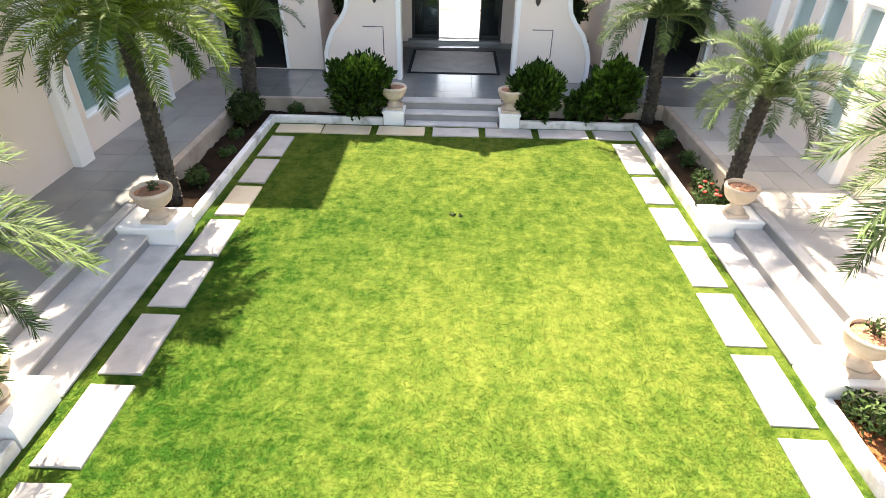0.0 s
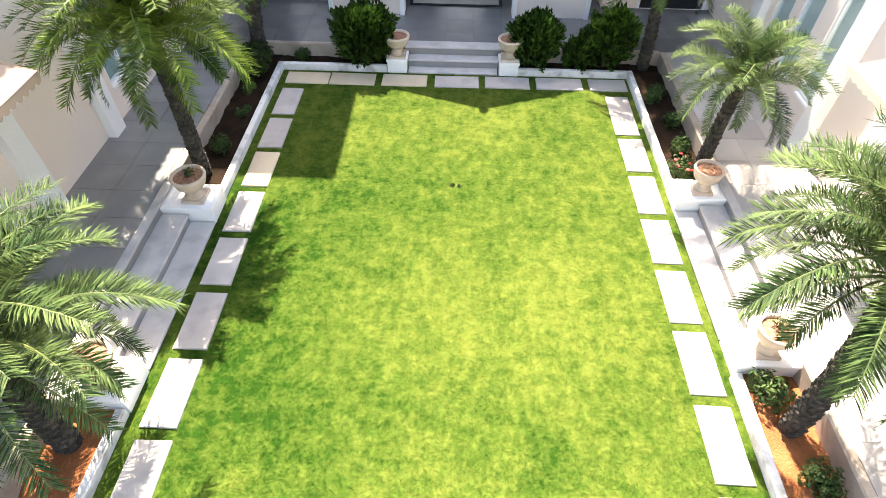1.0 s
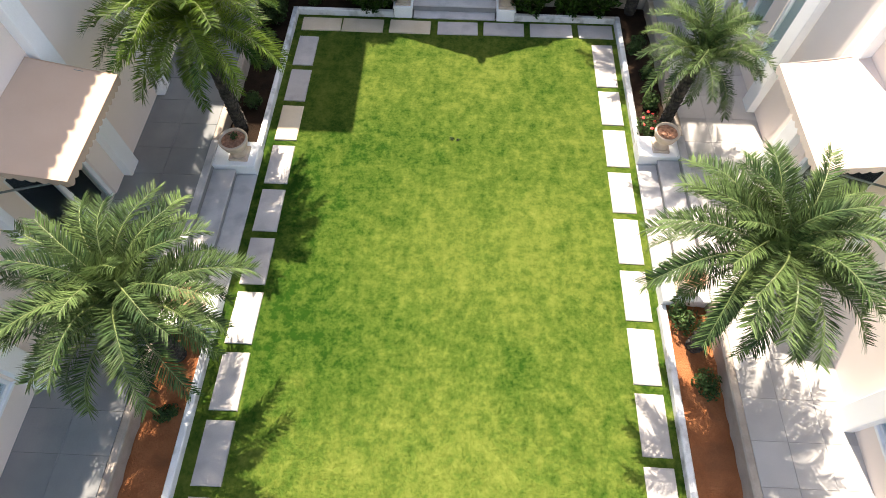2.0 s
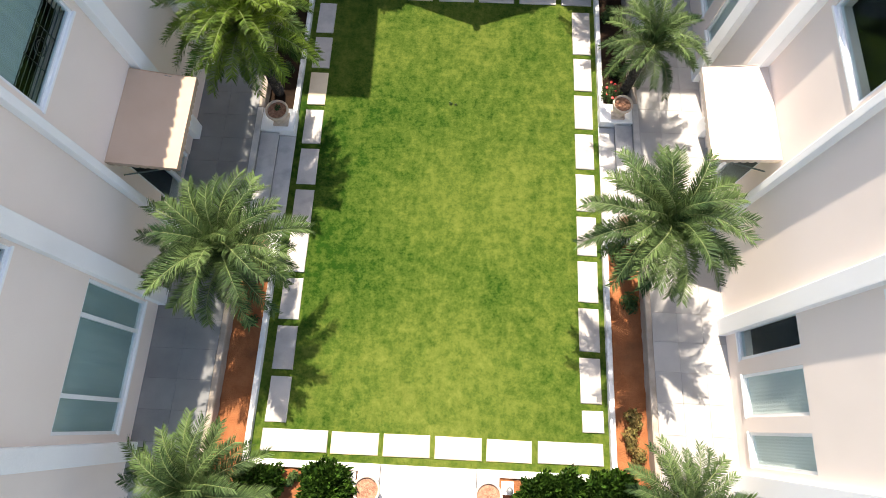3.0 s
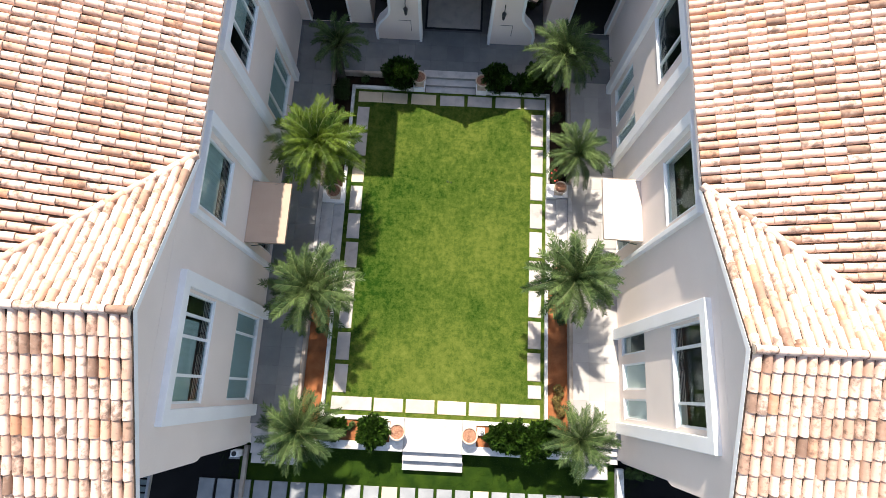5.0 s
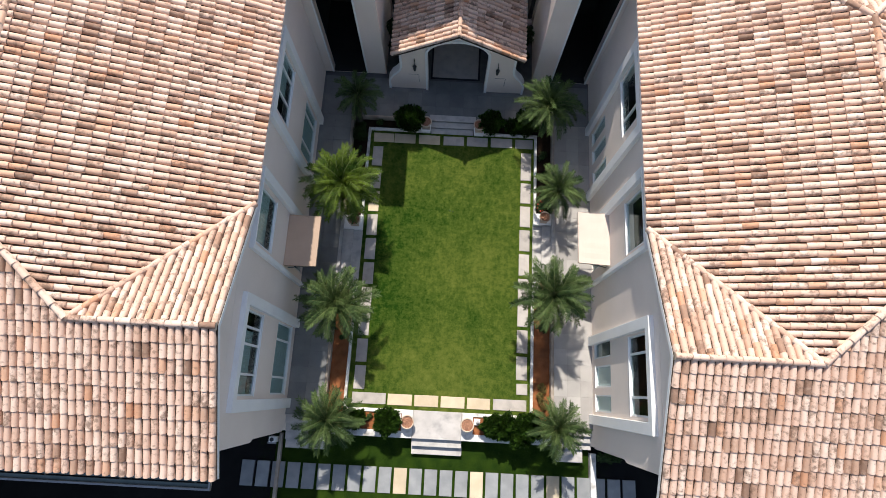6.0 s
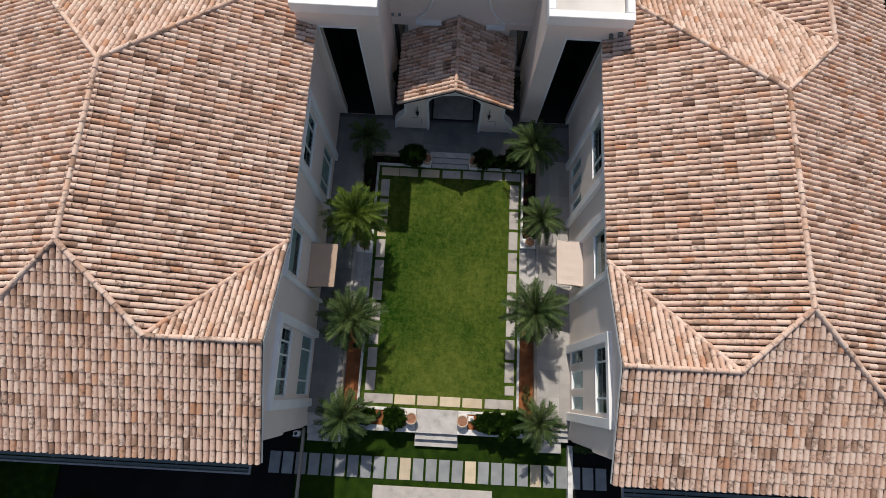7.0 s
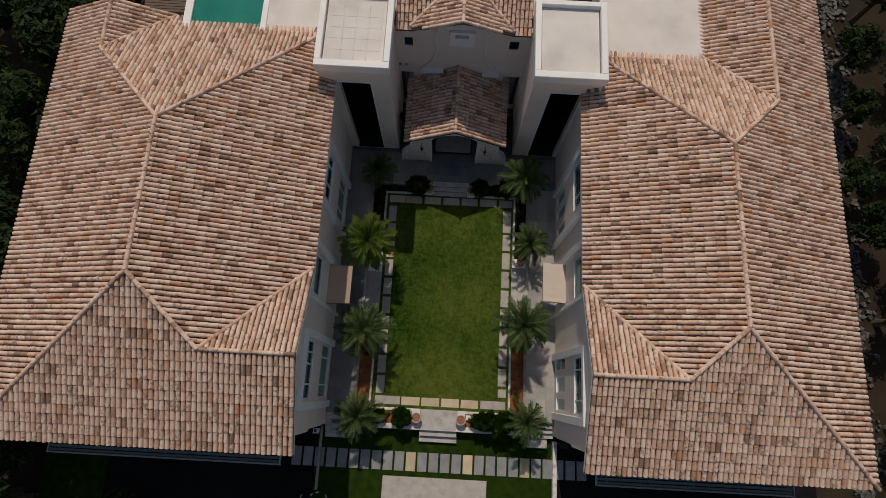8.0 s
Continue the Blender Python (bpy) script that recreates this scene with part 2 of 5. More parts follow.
SUNLIT_CLOTH = surface("sun-toned cream awning cloth", (0.62, 0.515, 0.45), (0.67, 0.565, 0.50), 1.2, 0.85, 0.1, 120, (0.55, 0.455, 0.395), 1.0, 0.25, spec=0.2)
FRAME = surface("white window frame", (0.74, 0.76, 0.78), (0.80, 0.82, 0.83), 2, 0.4, 0.0, 40)
GLASS = glass_material("green tinted glass", (0.90, 0.945, 0.94))
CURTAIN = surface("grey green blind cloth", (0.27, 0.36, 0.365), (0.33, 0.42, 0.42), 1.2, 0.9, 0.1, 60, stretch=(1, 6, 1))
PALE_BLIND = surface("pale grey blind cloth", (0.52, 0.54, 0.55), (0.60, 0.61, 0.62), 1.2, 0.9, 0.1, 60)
EDGE = surface("brown worn edge stone", (0.30, 0.25, 0.21), (0.40, 0.34, 0.29), 3, 0.85, 0.3, 50, (0.18, 0.14, 0.11), 2.5, 0.5)
# turf darkened in its colour to carry the house's shade
GARDEN = surface("shade-dark garden turf", (0.010, 0.028, 0.003), (0.024, 0.050, 0.005), 2.5, 0.9, 0.4, 80, bump_size=0.02, spec=0.08)
# room colours hold the darkness of unlit interiors, not a real paint
INSIDE = surface("shade-dark room plaster", (0.05, 0.05, 0.048), (0.07, 0.068, 0.065), 1, 0.9, 0.0, 30)
DARKROOM = surface("shade-black render", (0.012, 0.012, 0.012), (0.02, 0.02, 0.02), 1, 0.9, 0.0, 30)
IRON = surface("black wrought iron", (0.015, 0.016, 0.018), (0.03, 0.03, 0.032), 8, 0.5, 0.1, 60)
SLAT = surface("dark grey louvre metal", (0.095, 0.125, 0.125), (0.14, 0.17, 0.17), 3, 0.4, 0.0, 40, metallic=0.3)
TRUNK = surface("scaly palm bark", (0.024, 0.021, 0.018), (0.070, 0.060, 0.050), 9, 0.95, 0.6, 40, (0.020, 0.018, 0.016), 5, 0.6, vary=0.25)
BARK = surface("brown bark", (0.07, 0.05, 0.035), (0.13, 0.10, 0.075), 8, 0.95, 0.6, 40)
FROND = leaf_material("palm leaflet", (0.027, 0.058, 0.022), (0.120, 0.178, 0.060), 0.6, 1.6, 0.55, 0.32)
BRIGHT_FROND = leaf_material("bright palm leaflet", (0.026, 0.066, 0.013), (0.154, 0.226, 0.030), 0.55, 1.6, 0.5, 0.38)
RACHIS = surface("palm leaf stalk", (0.10, 0.14, 0.045), (0.15, 0.18, 0.06), 5, 0.5, 0.0, 40)
SHRUB = leaf_material("glossy shrub leaf", (0.009, 0.027, 0.006), (0.048, 0.105, 0.015), 0.6, 6.0, 0.35, 0.2)
TREE = leaf_material("dull tree leaf", (0.012, 0.026, 0.008), (0.032, 0.055, 0.015), 0.4, 0.6, 0.6, 0.2)
PLANT = leaf_material("bed plant leaf", (0.020, 0.048, 0.016), (0.070, 0.115, 0.036), 0.4, 6.0, 0.5, 0.25)
DRYLEAF = leaf_material("yellowing bed plant leaf", (0.14, 0.13, 0.04), (0.24, 0.16, 0.06), 0.4, 6.0, 0.6, 0.25)
PETAL = surface("red petals", (0.55, 0.02, 0.02), (0.65, 0.05, 0.04), 9, 0.6, 0.0, 40)
RUBBLE = surface("broken grey rubble", (0.055, 0.055, 0.05), (0.15, 0.145, 0.135), 4, 0.9, 0.4, 30, vary=0.35)
ROOFTOP = surface("pale rooftop screed", (0.70, 0.66, 0.63), (0.78, 0.74, 0.71), 0.8, 0.85, 0.1, 60, (0.42, 0.39, 0.37), 0.6, 0.35)
# white stands for the glare on the hall floor
POLISHED = surface("polished glare-white floor", (0.80, 0.80, 0.79), (0.86, 0.86, 0.85), 1.5, 0.10, 0.0, 40, (0.70, 0.69, 0.68), 1.1, 0.3)
POOL = surface("green pool water", (0.004, 0.19, 0.155), (0.008, 0.24, 0.19), 0.8, 0.08, 0.05, 12, spec=0.2)
DECK = surface("brown timber deck", (0.10, 0.06, 0.045), (0.15, 0.095, 0.07), 4, 0.7, 0.2, 50, vary=0.2)
BAND = surface("dark floor inlay", (0.02, 0.021, 0.023), (0.03, 0.03, 0.033), 4, 0.85, 0.0, 50, spec=0.1)
GREYBOX = surface("grey lamp metal", (0.25, 0.26, 0.28), (0.32, 0.33, 0.35), 5, 0.4, 0.0, 40, metallic=0.6)


# ---- mesh helpers ----
def mesh_of(name, bm, material, smooth=False):
    me = bpy.data.meshes.new(name)
    bm.to_mesh(me)
    bm.free()
    me.materials.append(material)
    if smooth:
        me.polygons.foreach_set("use_smooth", [True] * len(me.polygons))
    return me


def data_mesh(name, verts, faces, material, smooth=False):
    me = bpy.data.meshes.new(name)
    me.from_pydata(verts, [], faces)
    me.materials.append(material)
    if smooth:
        me.polygons.foreach_set("use_smooth", [True] * len(me.polygons))
    return me


def attach(ob, parent):
    ob.parent = parent
    ob.matrix_parent_inverse = Matrix.Translation(-root_place(parent))
    return ob


def root_place(ob):
    place = Vector((0, 0, 0))
    while ob is not None:
        if ob.type == "EMPTY":
            place = place + ob.location
        ob = ob.parent
    return place


def thing(name, place, label, category, group="", kind=""):
    e = new(name)
    e.location = place
    e.empty_display_size = 0.2
    return tagged(e, label, category, group, kind)


def part(name, bm, material, parent, label="", smooth=False):
    """One mesh part in world coordinates under a thing (an Empty) or under a part of one."""
    me = bm if isinstance(bm, bpy.types.Mesh) else mesh_of(name, bm, material, smooth)
    ob = new(name, me)
    ob.parent = parent
    if parent.type == "EMPTY":
        ob.matrix_parent_inverse = Matrix.Translation(-parent.location)
    if label:
        ob["label"] = label
    return ob


def solo(name, bm, material, label, category, kind="", group="", smooth=False):
    me = bm if isinstance(bm, bpy.types.Mesh) else mesh_of(name, bm, material, smooth)
    return tagged(new(name, me), label, category, group, kind)


def box(bm, x0, x1, y0, y1, z0, z1, c=0.0):
    """A box whose upper edges are chamfered by c."""
    x0, x1 = min(x0, x1), max(x0, x1)
    y0, y1 = min(y0, y1), max(y0, y1)
    if c <= 0:
        rings = [(x0, x1, y0, y1, z0), (x0, x1, y0, y1, z1)]
    else:
        rings = [(x0, x1, y0, y1, z0), (x0, x1, y0, y1, z1 - c), (x0 + c, x1 - c, y0 + c, y1 - c, z1)]
    vs = [[bm.verts.new(p) for p in ((a, d, z), (b, d, z), (b, e, z), (a, e, z))] for a, b, d, e, z in rings]
    bm.faces.new(vs[0][::-1])
    for lo, hi in zip(vs, vs[1:]):
        for k in range(4):
            bm.faces.new((lo[k], lo[(k + 1) % 4], hi[(k + 1) % 4], hi[k]))
    bm.faces.new(vs[-1])
    return bm


def boxes(*rows, c=0.0):
    bm = bmesh.new()
    for r in rows:
        box(bm, *r, c=c)
    return bm


def prism(outline, axis, a, b):
    """A flat outline (pairs) drawn in the plane across axis ('x' or 'y'), made solid from a to b."""
    bm = bmesh.new()
    at = (lambda p, d: (d, p[0], p[1])) if axis == "x" else (lambda p, d: (p[0], d, p[1]))
    lo = [bm.verts.new(at(p, a)) for p in outline]
    hi = [bm.verts.new(at(p, b)) for p in outline]
    bm.faces.new(lo)
    bm.faces.new(hi[::-1])
    n = len(outline)
    for k in range(n):
        bm.faces.new((lo[k], hi[k], hi[(k + 1) % n], lo[(k + 1) % n]))
    bmesh.ops.recalc_face_normals(bm, faces=bm.faces)
    bmesh.ops.triangulate(bm, faces=[f for f in bm.faces if len(f.verts) > 4])
    return bm


def holed(u0, u1, z0, z1, holes):
    """The rectangles that are left of a wall u0..u1, z0..z1 round its holes (u0, u1, z0, z1)."""
    us = sorted({u0, u1, *[h[0] for h in holes], *[h[1] for h in holes]})
    out = []
    for a, b in zip(us, us[1:]):
        spans = sorted((h[2], h[3]) for h in holes if h[0] <= a + 1e-6 and h[1] >= b - 1e-6)
        z = z0
        for s, e in spans:
            if s > z + 1e-6:
                out.append((a, b, z, s))
            z = max(z, e)
        if z < z1 - 1e-6:
            out.append((a, b, z, z1))
    return out


def lathe(bm, profile, x, y, z, n=20):
    """A turned body: profile of (radius, height)."""
    rings = []
    for r, h in profile:
        rings.append([bm.verts.new((x + r * math.cos(2 * math.pi * k / n), y + r * math.sin(2 * math.pi * k / n), z + h)) for k in range(n)])
    for a, b in zip(rings, rings[1:]):
        for k in range(n):
            bm.faces.new((a[k], a[(k + 1) % n], b[(k + 1) % n], b[k]))
    bm.faces.new(rings[0][::-1])
    bm.faces.new(rings[-1])
    return bm


def tube(bm, pts, r, n=6, r_end=None):
    """A round bar along pts."""
    pts = [Vector(p) for p in pts]
    rings = []
    for i, p in enumerate(pts):
        d = (pts[min(i + 1, len(pts) - 1)] - pts[max(i - 1, 0)]).normalized()
        side = d.cross(Vector((0, 0, 1)) if abs(d.z) < 0.9 else Vector((1, 0, 0))).normalized()
        up = side.cross(d)
        rr = r if r_end is None else r + (r_end - r) * i / (len(pts) - 1)
        rings.append([bm.verts.new(p + rr * (math.cos(2 * math.pi * k / n) * side + math.sin(2 * math.pi * k / n) * up)) for k in range(n)])
    for a, b in zip(rings, rings[1:]):
        for k in range(n):
            bm.faces.new((a[k], a[(k + 1) % n], b[(k + 1) % n], b[k]))
    bm.faces.new(rings[0][::-1])
    bm.faces.new(rings[-1])
    return bm


def ribbon(bm, pts, y0, y1, w):
    """A square strip of width w along the points (x, z), from y0 to y1."""
    q = [Vector((p[0], 0, p[1])) for p in pts]
    rings = []
    for i, p in enumerate(q):
        d = (q[min(i + 1, len(q) - 1)] - q[max(i - 1, 0)]).normalized()
        n = Vector((-d.z, 0, d.x)) * w / 2
        rings.append([bm.verts.new(v) for v in ((p.x - n.x, y0, p.z - n.z), (p.x + n.x, y0, p.z + n.z), (p.x + n.x, y1, p.z + n.z), (p.x - n.x, y1, p.z - n.z))])
    for a, b in zip(rings, rings[1:]):
        for k in range(4):
            bm.faces.new((a[k], a[(k + 1) % 4], b[(k + 1) % 4], b[k]))
    bm.faces.new(rings[0][::-1])
    bm.faces.new(rings[-1])
    bmesh.ops.recalc_face_normals(bm, faces=bm.faces)
    return bm


# ---- roofs of barrel tiles ----
TILE_PITCH, TILE_STEP = 0.212, 0.40


def tile_shape(length=0.46, r0=0.090, r1=0.081, seg=6):
    """One barrel tile, its lower end at the origin, running up along +y, its crown towards +z."""
    verts, faces = [], []
    rows = ((r0, 0.0, 0.041), (r1, length, 0.014), (r0, 0.0, 0.041), (r0 - 0.014, 0.0, 0.041))
    for r, y, lift in rows:
        for k in range(seg + 1):
            a = math.pi * k / seg
            verts.append((r * math.cos(a), y, r * 1.0 * math.sin(a) + lift - (0.040 if k in (0, seg) else 0.0)))
    n = seg + 1
    for k in range(seg):
        faces.append((k, k + 1, n + 1 + k, n + k))
        faces.append((2 * n + k + 1, 2 * n + k, 3 * n + k, 3 * n + k + 1))
    return verts, faces


TILE_VERTS, TILE_FACES = tile_shape()
TILE_ARRAY = np.array(TILE_VERTS)
TILE_MESH = data_mesh("tile", TILE_VERTS, TILE_FACES, TILE, smooth=False)
TILE_MESH.polygons.foreach_set("use_smooth", [i % 2 == 0 for i in range(len(TILE_FACES))])


class Joined:
    """Gathers tiles into one mesh."""

    def __init__(self):
        self.v, self.f, self.n = [], [], 0

    def add(self, m):
        a = np.array(m)
        self.v.append(TILE_ARRAY @ a[:3, :3].T + a[:3, 3])
        self.f.append(np.array(TILE_FACES) + self.n)
        self.n += len(TILE_ARRAY)

    def mesh(self, name):
        me = data_mesh(name, np.concatenate(self.v).tolist(), np.concatenate(self.f).tolist(), TILE)
        me.polygons.foreach_set("use_smooth", [i % 2 == 0 for i in range(len(me.polygons))])
        return me


def roof_face(plan, down, origin, z0, slope, singles, joined, pick):
    """Lays tiles on one roof plane. plan: its convex outline in (x, y); down: the way it falls; the plane has height z0 at origin
    and falls by slope a metre. pick(x, y) tells which tiles become objects of their own."""
    d = Vector(down).normalized()
    a = Vector((-d.y, d.x))
    o = Vector(origin)
    run = TILE_STEP * math.cos(math.atan(slope))
    pts = [((Vector(p) - o).dot(a), (Vector(p) - o).dot(d)) for p in plan]
    lo, hi = min(p[0] for p in pts), max(p[0] for p in pts)
    rnd = random.Random(round(1000 * (lo + hi + z0)))
    ang = math.atan(slope)
    n = int((hi - lo) / TILE_PITCH)
    for i in range(n + 1):
        u = lo + (i + 0.5) * (hi - lo) / (n + 1)
        cuts = []
        for (u0, s0), (u1, s1) in zip(pts, pts[1:] + pts[:1]):
            if (u0 - u) * (u1 - u) < 0:
                cuts.append(s0 + (s1 - s0) * (u - u0) / (u1 - u0))
        if len(cuts) < 2:
            continue
        top, bottom = min(cuts), max(cuts)
        s = bottom + rnd.uniform(-0.012, 0.012)
        while s - top > 0.12:
            p2 = o + a * u + d * s
            z = z0 - slope * s
            x_axis = Vector((a.x, a.y, 0))
            up = Vector((-d.x * math.cos(ang), -d.y * math.cos(ang), math.sin(ang)))
            x_axis = up.cross(Vector((d.x * math.sin(ang), d.y * math.sin(ang), math.cos(ang))))
            nor = x_axis.cross(up)
            m = Matrix((( *x_axis, 0), (*up, 0), (*nor, 0), (0, 0, 0, 1))).transposed()
            m.translation = Vector((p2.x, p2.y, z)) + x_axis * rnd.uniform(-0.006, 0.006)
            m = m @ Matrix.Rotation(rnd.uniform(-0.03, 0.03), 4, "Z") @ Matrix.Rotation(rnd.uniform(-0.012, 0.012), 4, "X")
            if s - top < 0.4:
                m = m @ Matrix.Diagonal((1, max(0.3, (s - top) / run), 1, 1))
            if pick(p2.x, p2.y) and len(singles) < 300:
                singles.append(m)
            else:
                joined.add(m)
            s -= run
    return [(p[0], p[1], z0 - slope * (Vector(p) - o).dot(d)) for p in plan]


def ridge_tiles(joined, a, b, scale=1.02, lift=0.06):
    """Capping tiles along a ridge or hip from its low end a to its high end b."""
    a, b = Vector(a), Vector(b)
    d = (b - a).normalized()
    side = d.cross(Vector((0, 0, 1))).normalized()
    up = side.cross(d)
    m = Matrix(((*side, 0), (*d, 0), (*up, 0), (0, 0, 0, 1))).transposed()
    n = max(1, int((b - a).length / 0.40))
    for k in range(n):
        p = a + (b - a) * k / n
        mm = m.copy()
        mm.translation = p + Vector((0, 0, lift + 0.005 * math.sin(k * 7.1)))
        joined.add(mm @ Matrix.Rotation(0.015 * math.sin(k * 3.7), 4, "Z") @ Matrix.Diagonal((scale, (b - a).length / n / 0.40, scale, 1)))


def build_roof(parent, faces, ridges, pick, label):
    """faces: rows (plan, down, origin, z0, slope). The bedding under the tiles is the roof part; tiles are its pieces."""
    singles, joined = [], Joined()
    bm = bmesh.new()
    for plan, down, origin, z0, slope in faces:
        ring = roof_face(plan, down, origin, z0, slope, singles, joined, pick)
        top = [bm.verts.new((x, y, z + 0.012)) for x, y, z in ring]
        low = [bm.verts.new((x, y, z - 0.06)) for x, y, z in ring]
        bm.faces.new(top)
        bm.faces.new(low[::-1])
        for k in range(len(top)):
            bm.faces.new((top[k], low[k], low[(k + 1) % len(top)], top[(k + 1) % len(top)]))
    bmesh.ops.remove_doubles(bm, verts=bm.verts, dist=0.02)
    bmesh.ops.recalc_face_normals(bm, faces=bm.faces)
    for r in ridges:
        ridge_tiles(joined, *r)
    roof = part("roof", bm, UNDER, parent, label)
    for m in singles:
        t = new("tile", TILE_MESH)
        t.parent = roof
        t.matrix_basis = m
    if joined.n:
        ob = part("roof_tiles", joined.mesh("roof_tiles"), TILE, roof)
        ob["kind"] = "stuff"
    return roof


# ---- windows, awnings ----
def window(parent, X, s, y0, y1, z0, z1, bars=(), blind=True, grille=False, name="window"):
    """A glazed window in a wall across x. X(u): place u metres inwards of the wall's face. bars: mullions, as shares of the width."""
    w = 0.055
    bm = boxes((X(-0.01), X(0.07), y0, y0 + w, z0, z1), (X(-0.01), X(0.07), y1 - w, y1, z0, z1),
               (X(-0.008), X(0.068), y0 + w, y1 - w, z1 - w, z1), (X(-0.008), X(0.068), y0 + w, y1 - w, z0, z0 + w))
    win = part(name, bm, FRAME, parent)
    edges = [y0 + w, *[y0 + (y1 - y0) * b for b in bars], y1 - w]
    for b in bars:
        yb = y0 + (y1 - y0) * b
        part("mullion", boxes((X(-0.012), X(0.065), yb - 0.037, yb + 0.037, z0 + w, z1 - w)), FRAME, win)
    for a, b in zip(edges, edges[1:]):
        p = part("pane", boxes((X(0.020), X(0.026), a, b, z0 + w, z1 - w)), GLASS, win)
        p.visible_shadow = False
    part("sill", boxes((X(-0.055), X(0.10), y0 - 0.02, y1 + 0.02, z0 - 0.035, z0 + 0.008), c=0.008), WHITE, win)
    if blind:
        bm = bmesh.new()
        n = 24
        ya0, yb0 = blind if isinstance(blind, tuple) else (y0, y1)
        pts = [(ya0 + (yb0 - ya0) * k / n, 0.055 + (0.010 if s < 0 else 0.002) * (k % 2)) for k in range(n + 1)]
        zb = z0 + (0.28 * (z1 - z0) if grille else 0.0)
        for (ya, ua), (yb, ub) in zip(pts, pts[1:]):
            bm.faces.new([bm.verts.new(v) for v in ((X(ua), ya, zb), (X(ub), yb, zb), (X(ub), yb, z1), (X(ua), ya, z1))])
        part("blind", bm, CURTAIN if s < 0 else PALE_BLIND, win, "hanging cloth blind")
    if grille:
        bm = bmesh.new()
        a, b = grille
        zg = z0 + 0.30 * (z1 - z0)
        for k in range(6):
            z = z0 + 0.08 + (zg - z0 - 0.08) * k / 5
            tube(bm, [(X(0.045), a, z), (X(0.045), b, z)], 0.009, 5)
        for k in range(4):
            y = a + (b - a) * k / 3
            tube(bm, [(X(0.047), y, z0 + 0.06), (X(0.047), y, zg + 0.02)], 0.009, 5)
        c, zc = (a + b) / 2, (z0 + zg) / 2 + 0.04
        for k in range(2):
            tube(bm, [(X(0.049), c + (0.15 - 0.05 * k) * math.cos(t * 0.524), zc + (0.13 - 0.05 * k) * math.sin(t * 0.524)) for t in range(13)], 0.010, 5)
        part("grille", bm, IRON, win, "black wrought iron grille")
    return win


def awning(name, xw, s, y0, y1, z_top, z_low, reach, skew, label, fabric=None):
    """A sloping cloth hood on a wall at xw, reaching out by s * reach, with a scalloped valance."""
    th = thing(name, (xw, (y0 + y1) / 2, z_low), label, "awning", "awnings over the garden doors")
    xf = xw + s * reach
    n, k = 10, 5

    def cloth(place, n, k, thick):
        """A sheet place(i / n, j / k) with a little thickness along the vector thick."""
        bm = bmesh.new()
        top = [[bm.verts.new(place(i / n, j / k)) for j in range(k + 1)] for i in range(n + 1)]
        low = [[bm.verts.new(v.co - Vector(thick)) for v in row] for row in top]
        for i in range(n):
            for j in range(k):
                bm.faces.new((top[i][j], top[i + 1][j], top[i + 1][j + 1], top[i][j + 1]))
                bm.faces.new((low[i][j], low[i][j + 1], low[i + 1][j + 1], low[i + 1][j]))
        for i in range(n):
            for j in (0, k):
                bm.faces.new((top[i][j], top[i + 1][j], low[i + 1][j], low[i][j]))
        for j in range(k):
            for i in (0, n):
                bm.faces.new((top[i][j], top[i][j + 1], low[i][j + 1], low[i][j]))
        bmesh.ops.recalc_face_normals(bm, faces=bm.faces)
        return bm

    def hood(f, g):
        return (xw + s * reach * g, y0 + (y1 - y0) * f + skew * g, z_top + (z_low - z_top) * g - 0.025 * math.sin(math.pi * g) * (0.5 + 0.5 * abs(math.sin(17 * f))))

    canopy = part("canopy", cloth(hood, n, k, (0, 0, 0.012)), fabric or SHADED_CLOTH, th)

    def valance(p, q):
        p, q = Vector(p), Vector(q)
        m = max(2, int((q - p).length / 0.125))
        out = (q - p).cross(Vector((0, 0, 1))).normalized() * 0.006

        def hem(f, g):
            return p.lerp(q, f) - Vector((0, 0, g * (0.09 + 0.045 * abs(math.sin(math.pi * f * m)))))

        return cloth(hem, m * 4, 1, out)

    part("valance", valance((xf, y0 + skew, z_low), (xf, y1 + skew, z_low)), fabric or SHADED_CLOTH, canopy, "scalloped cloth edge")
    part("valance", valance((xw, y0, z_top), (xf, y0 + skew, z_low)), fabric or SHADED_CLOTH, canopy, "scalloped cloth edge")
    part("valance", valance((xw, y1, z_top), (xf, y1 + skew, z_low)), fabric or SHADED_CLOTH, canopy, "scalloped cloth edge")
    for y in (y0 + 0.04, y1 - 0.04):
        bm = bmesh.new()
        tube(bm, [(xw, y, z_low - 0.25), (xf - s * 0.03, y + skew, z_low - 0.02)], 0.016)
        tube(bm, [(xw, y, z_top - 0.04), (xf - s * 0.03, y + skew, z_low - 0.02)], 0.014)
        part("bracket", bm, SLAT, th, "grey metal arm")
    return th


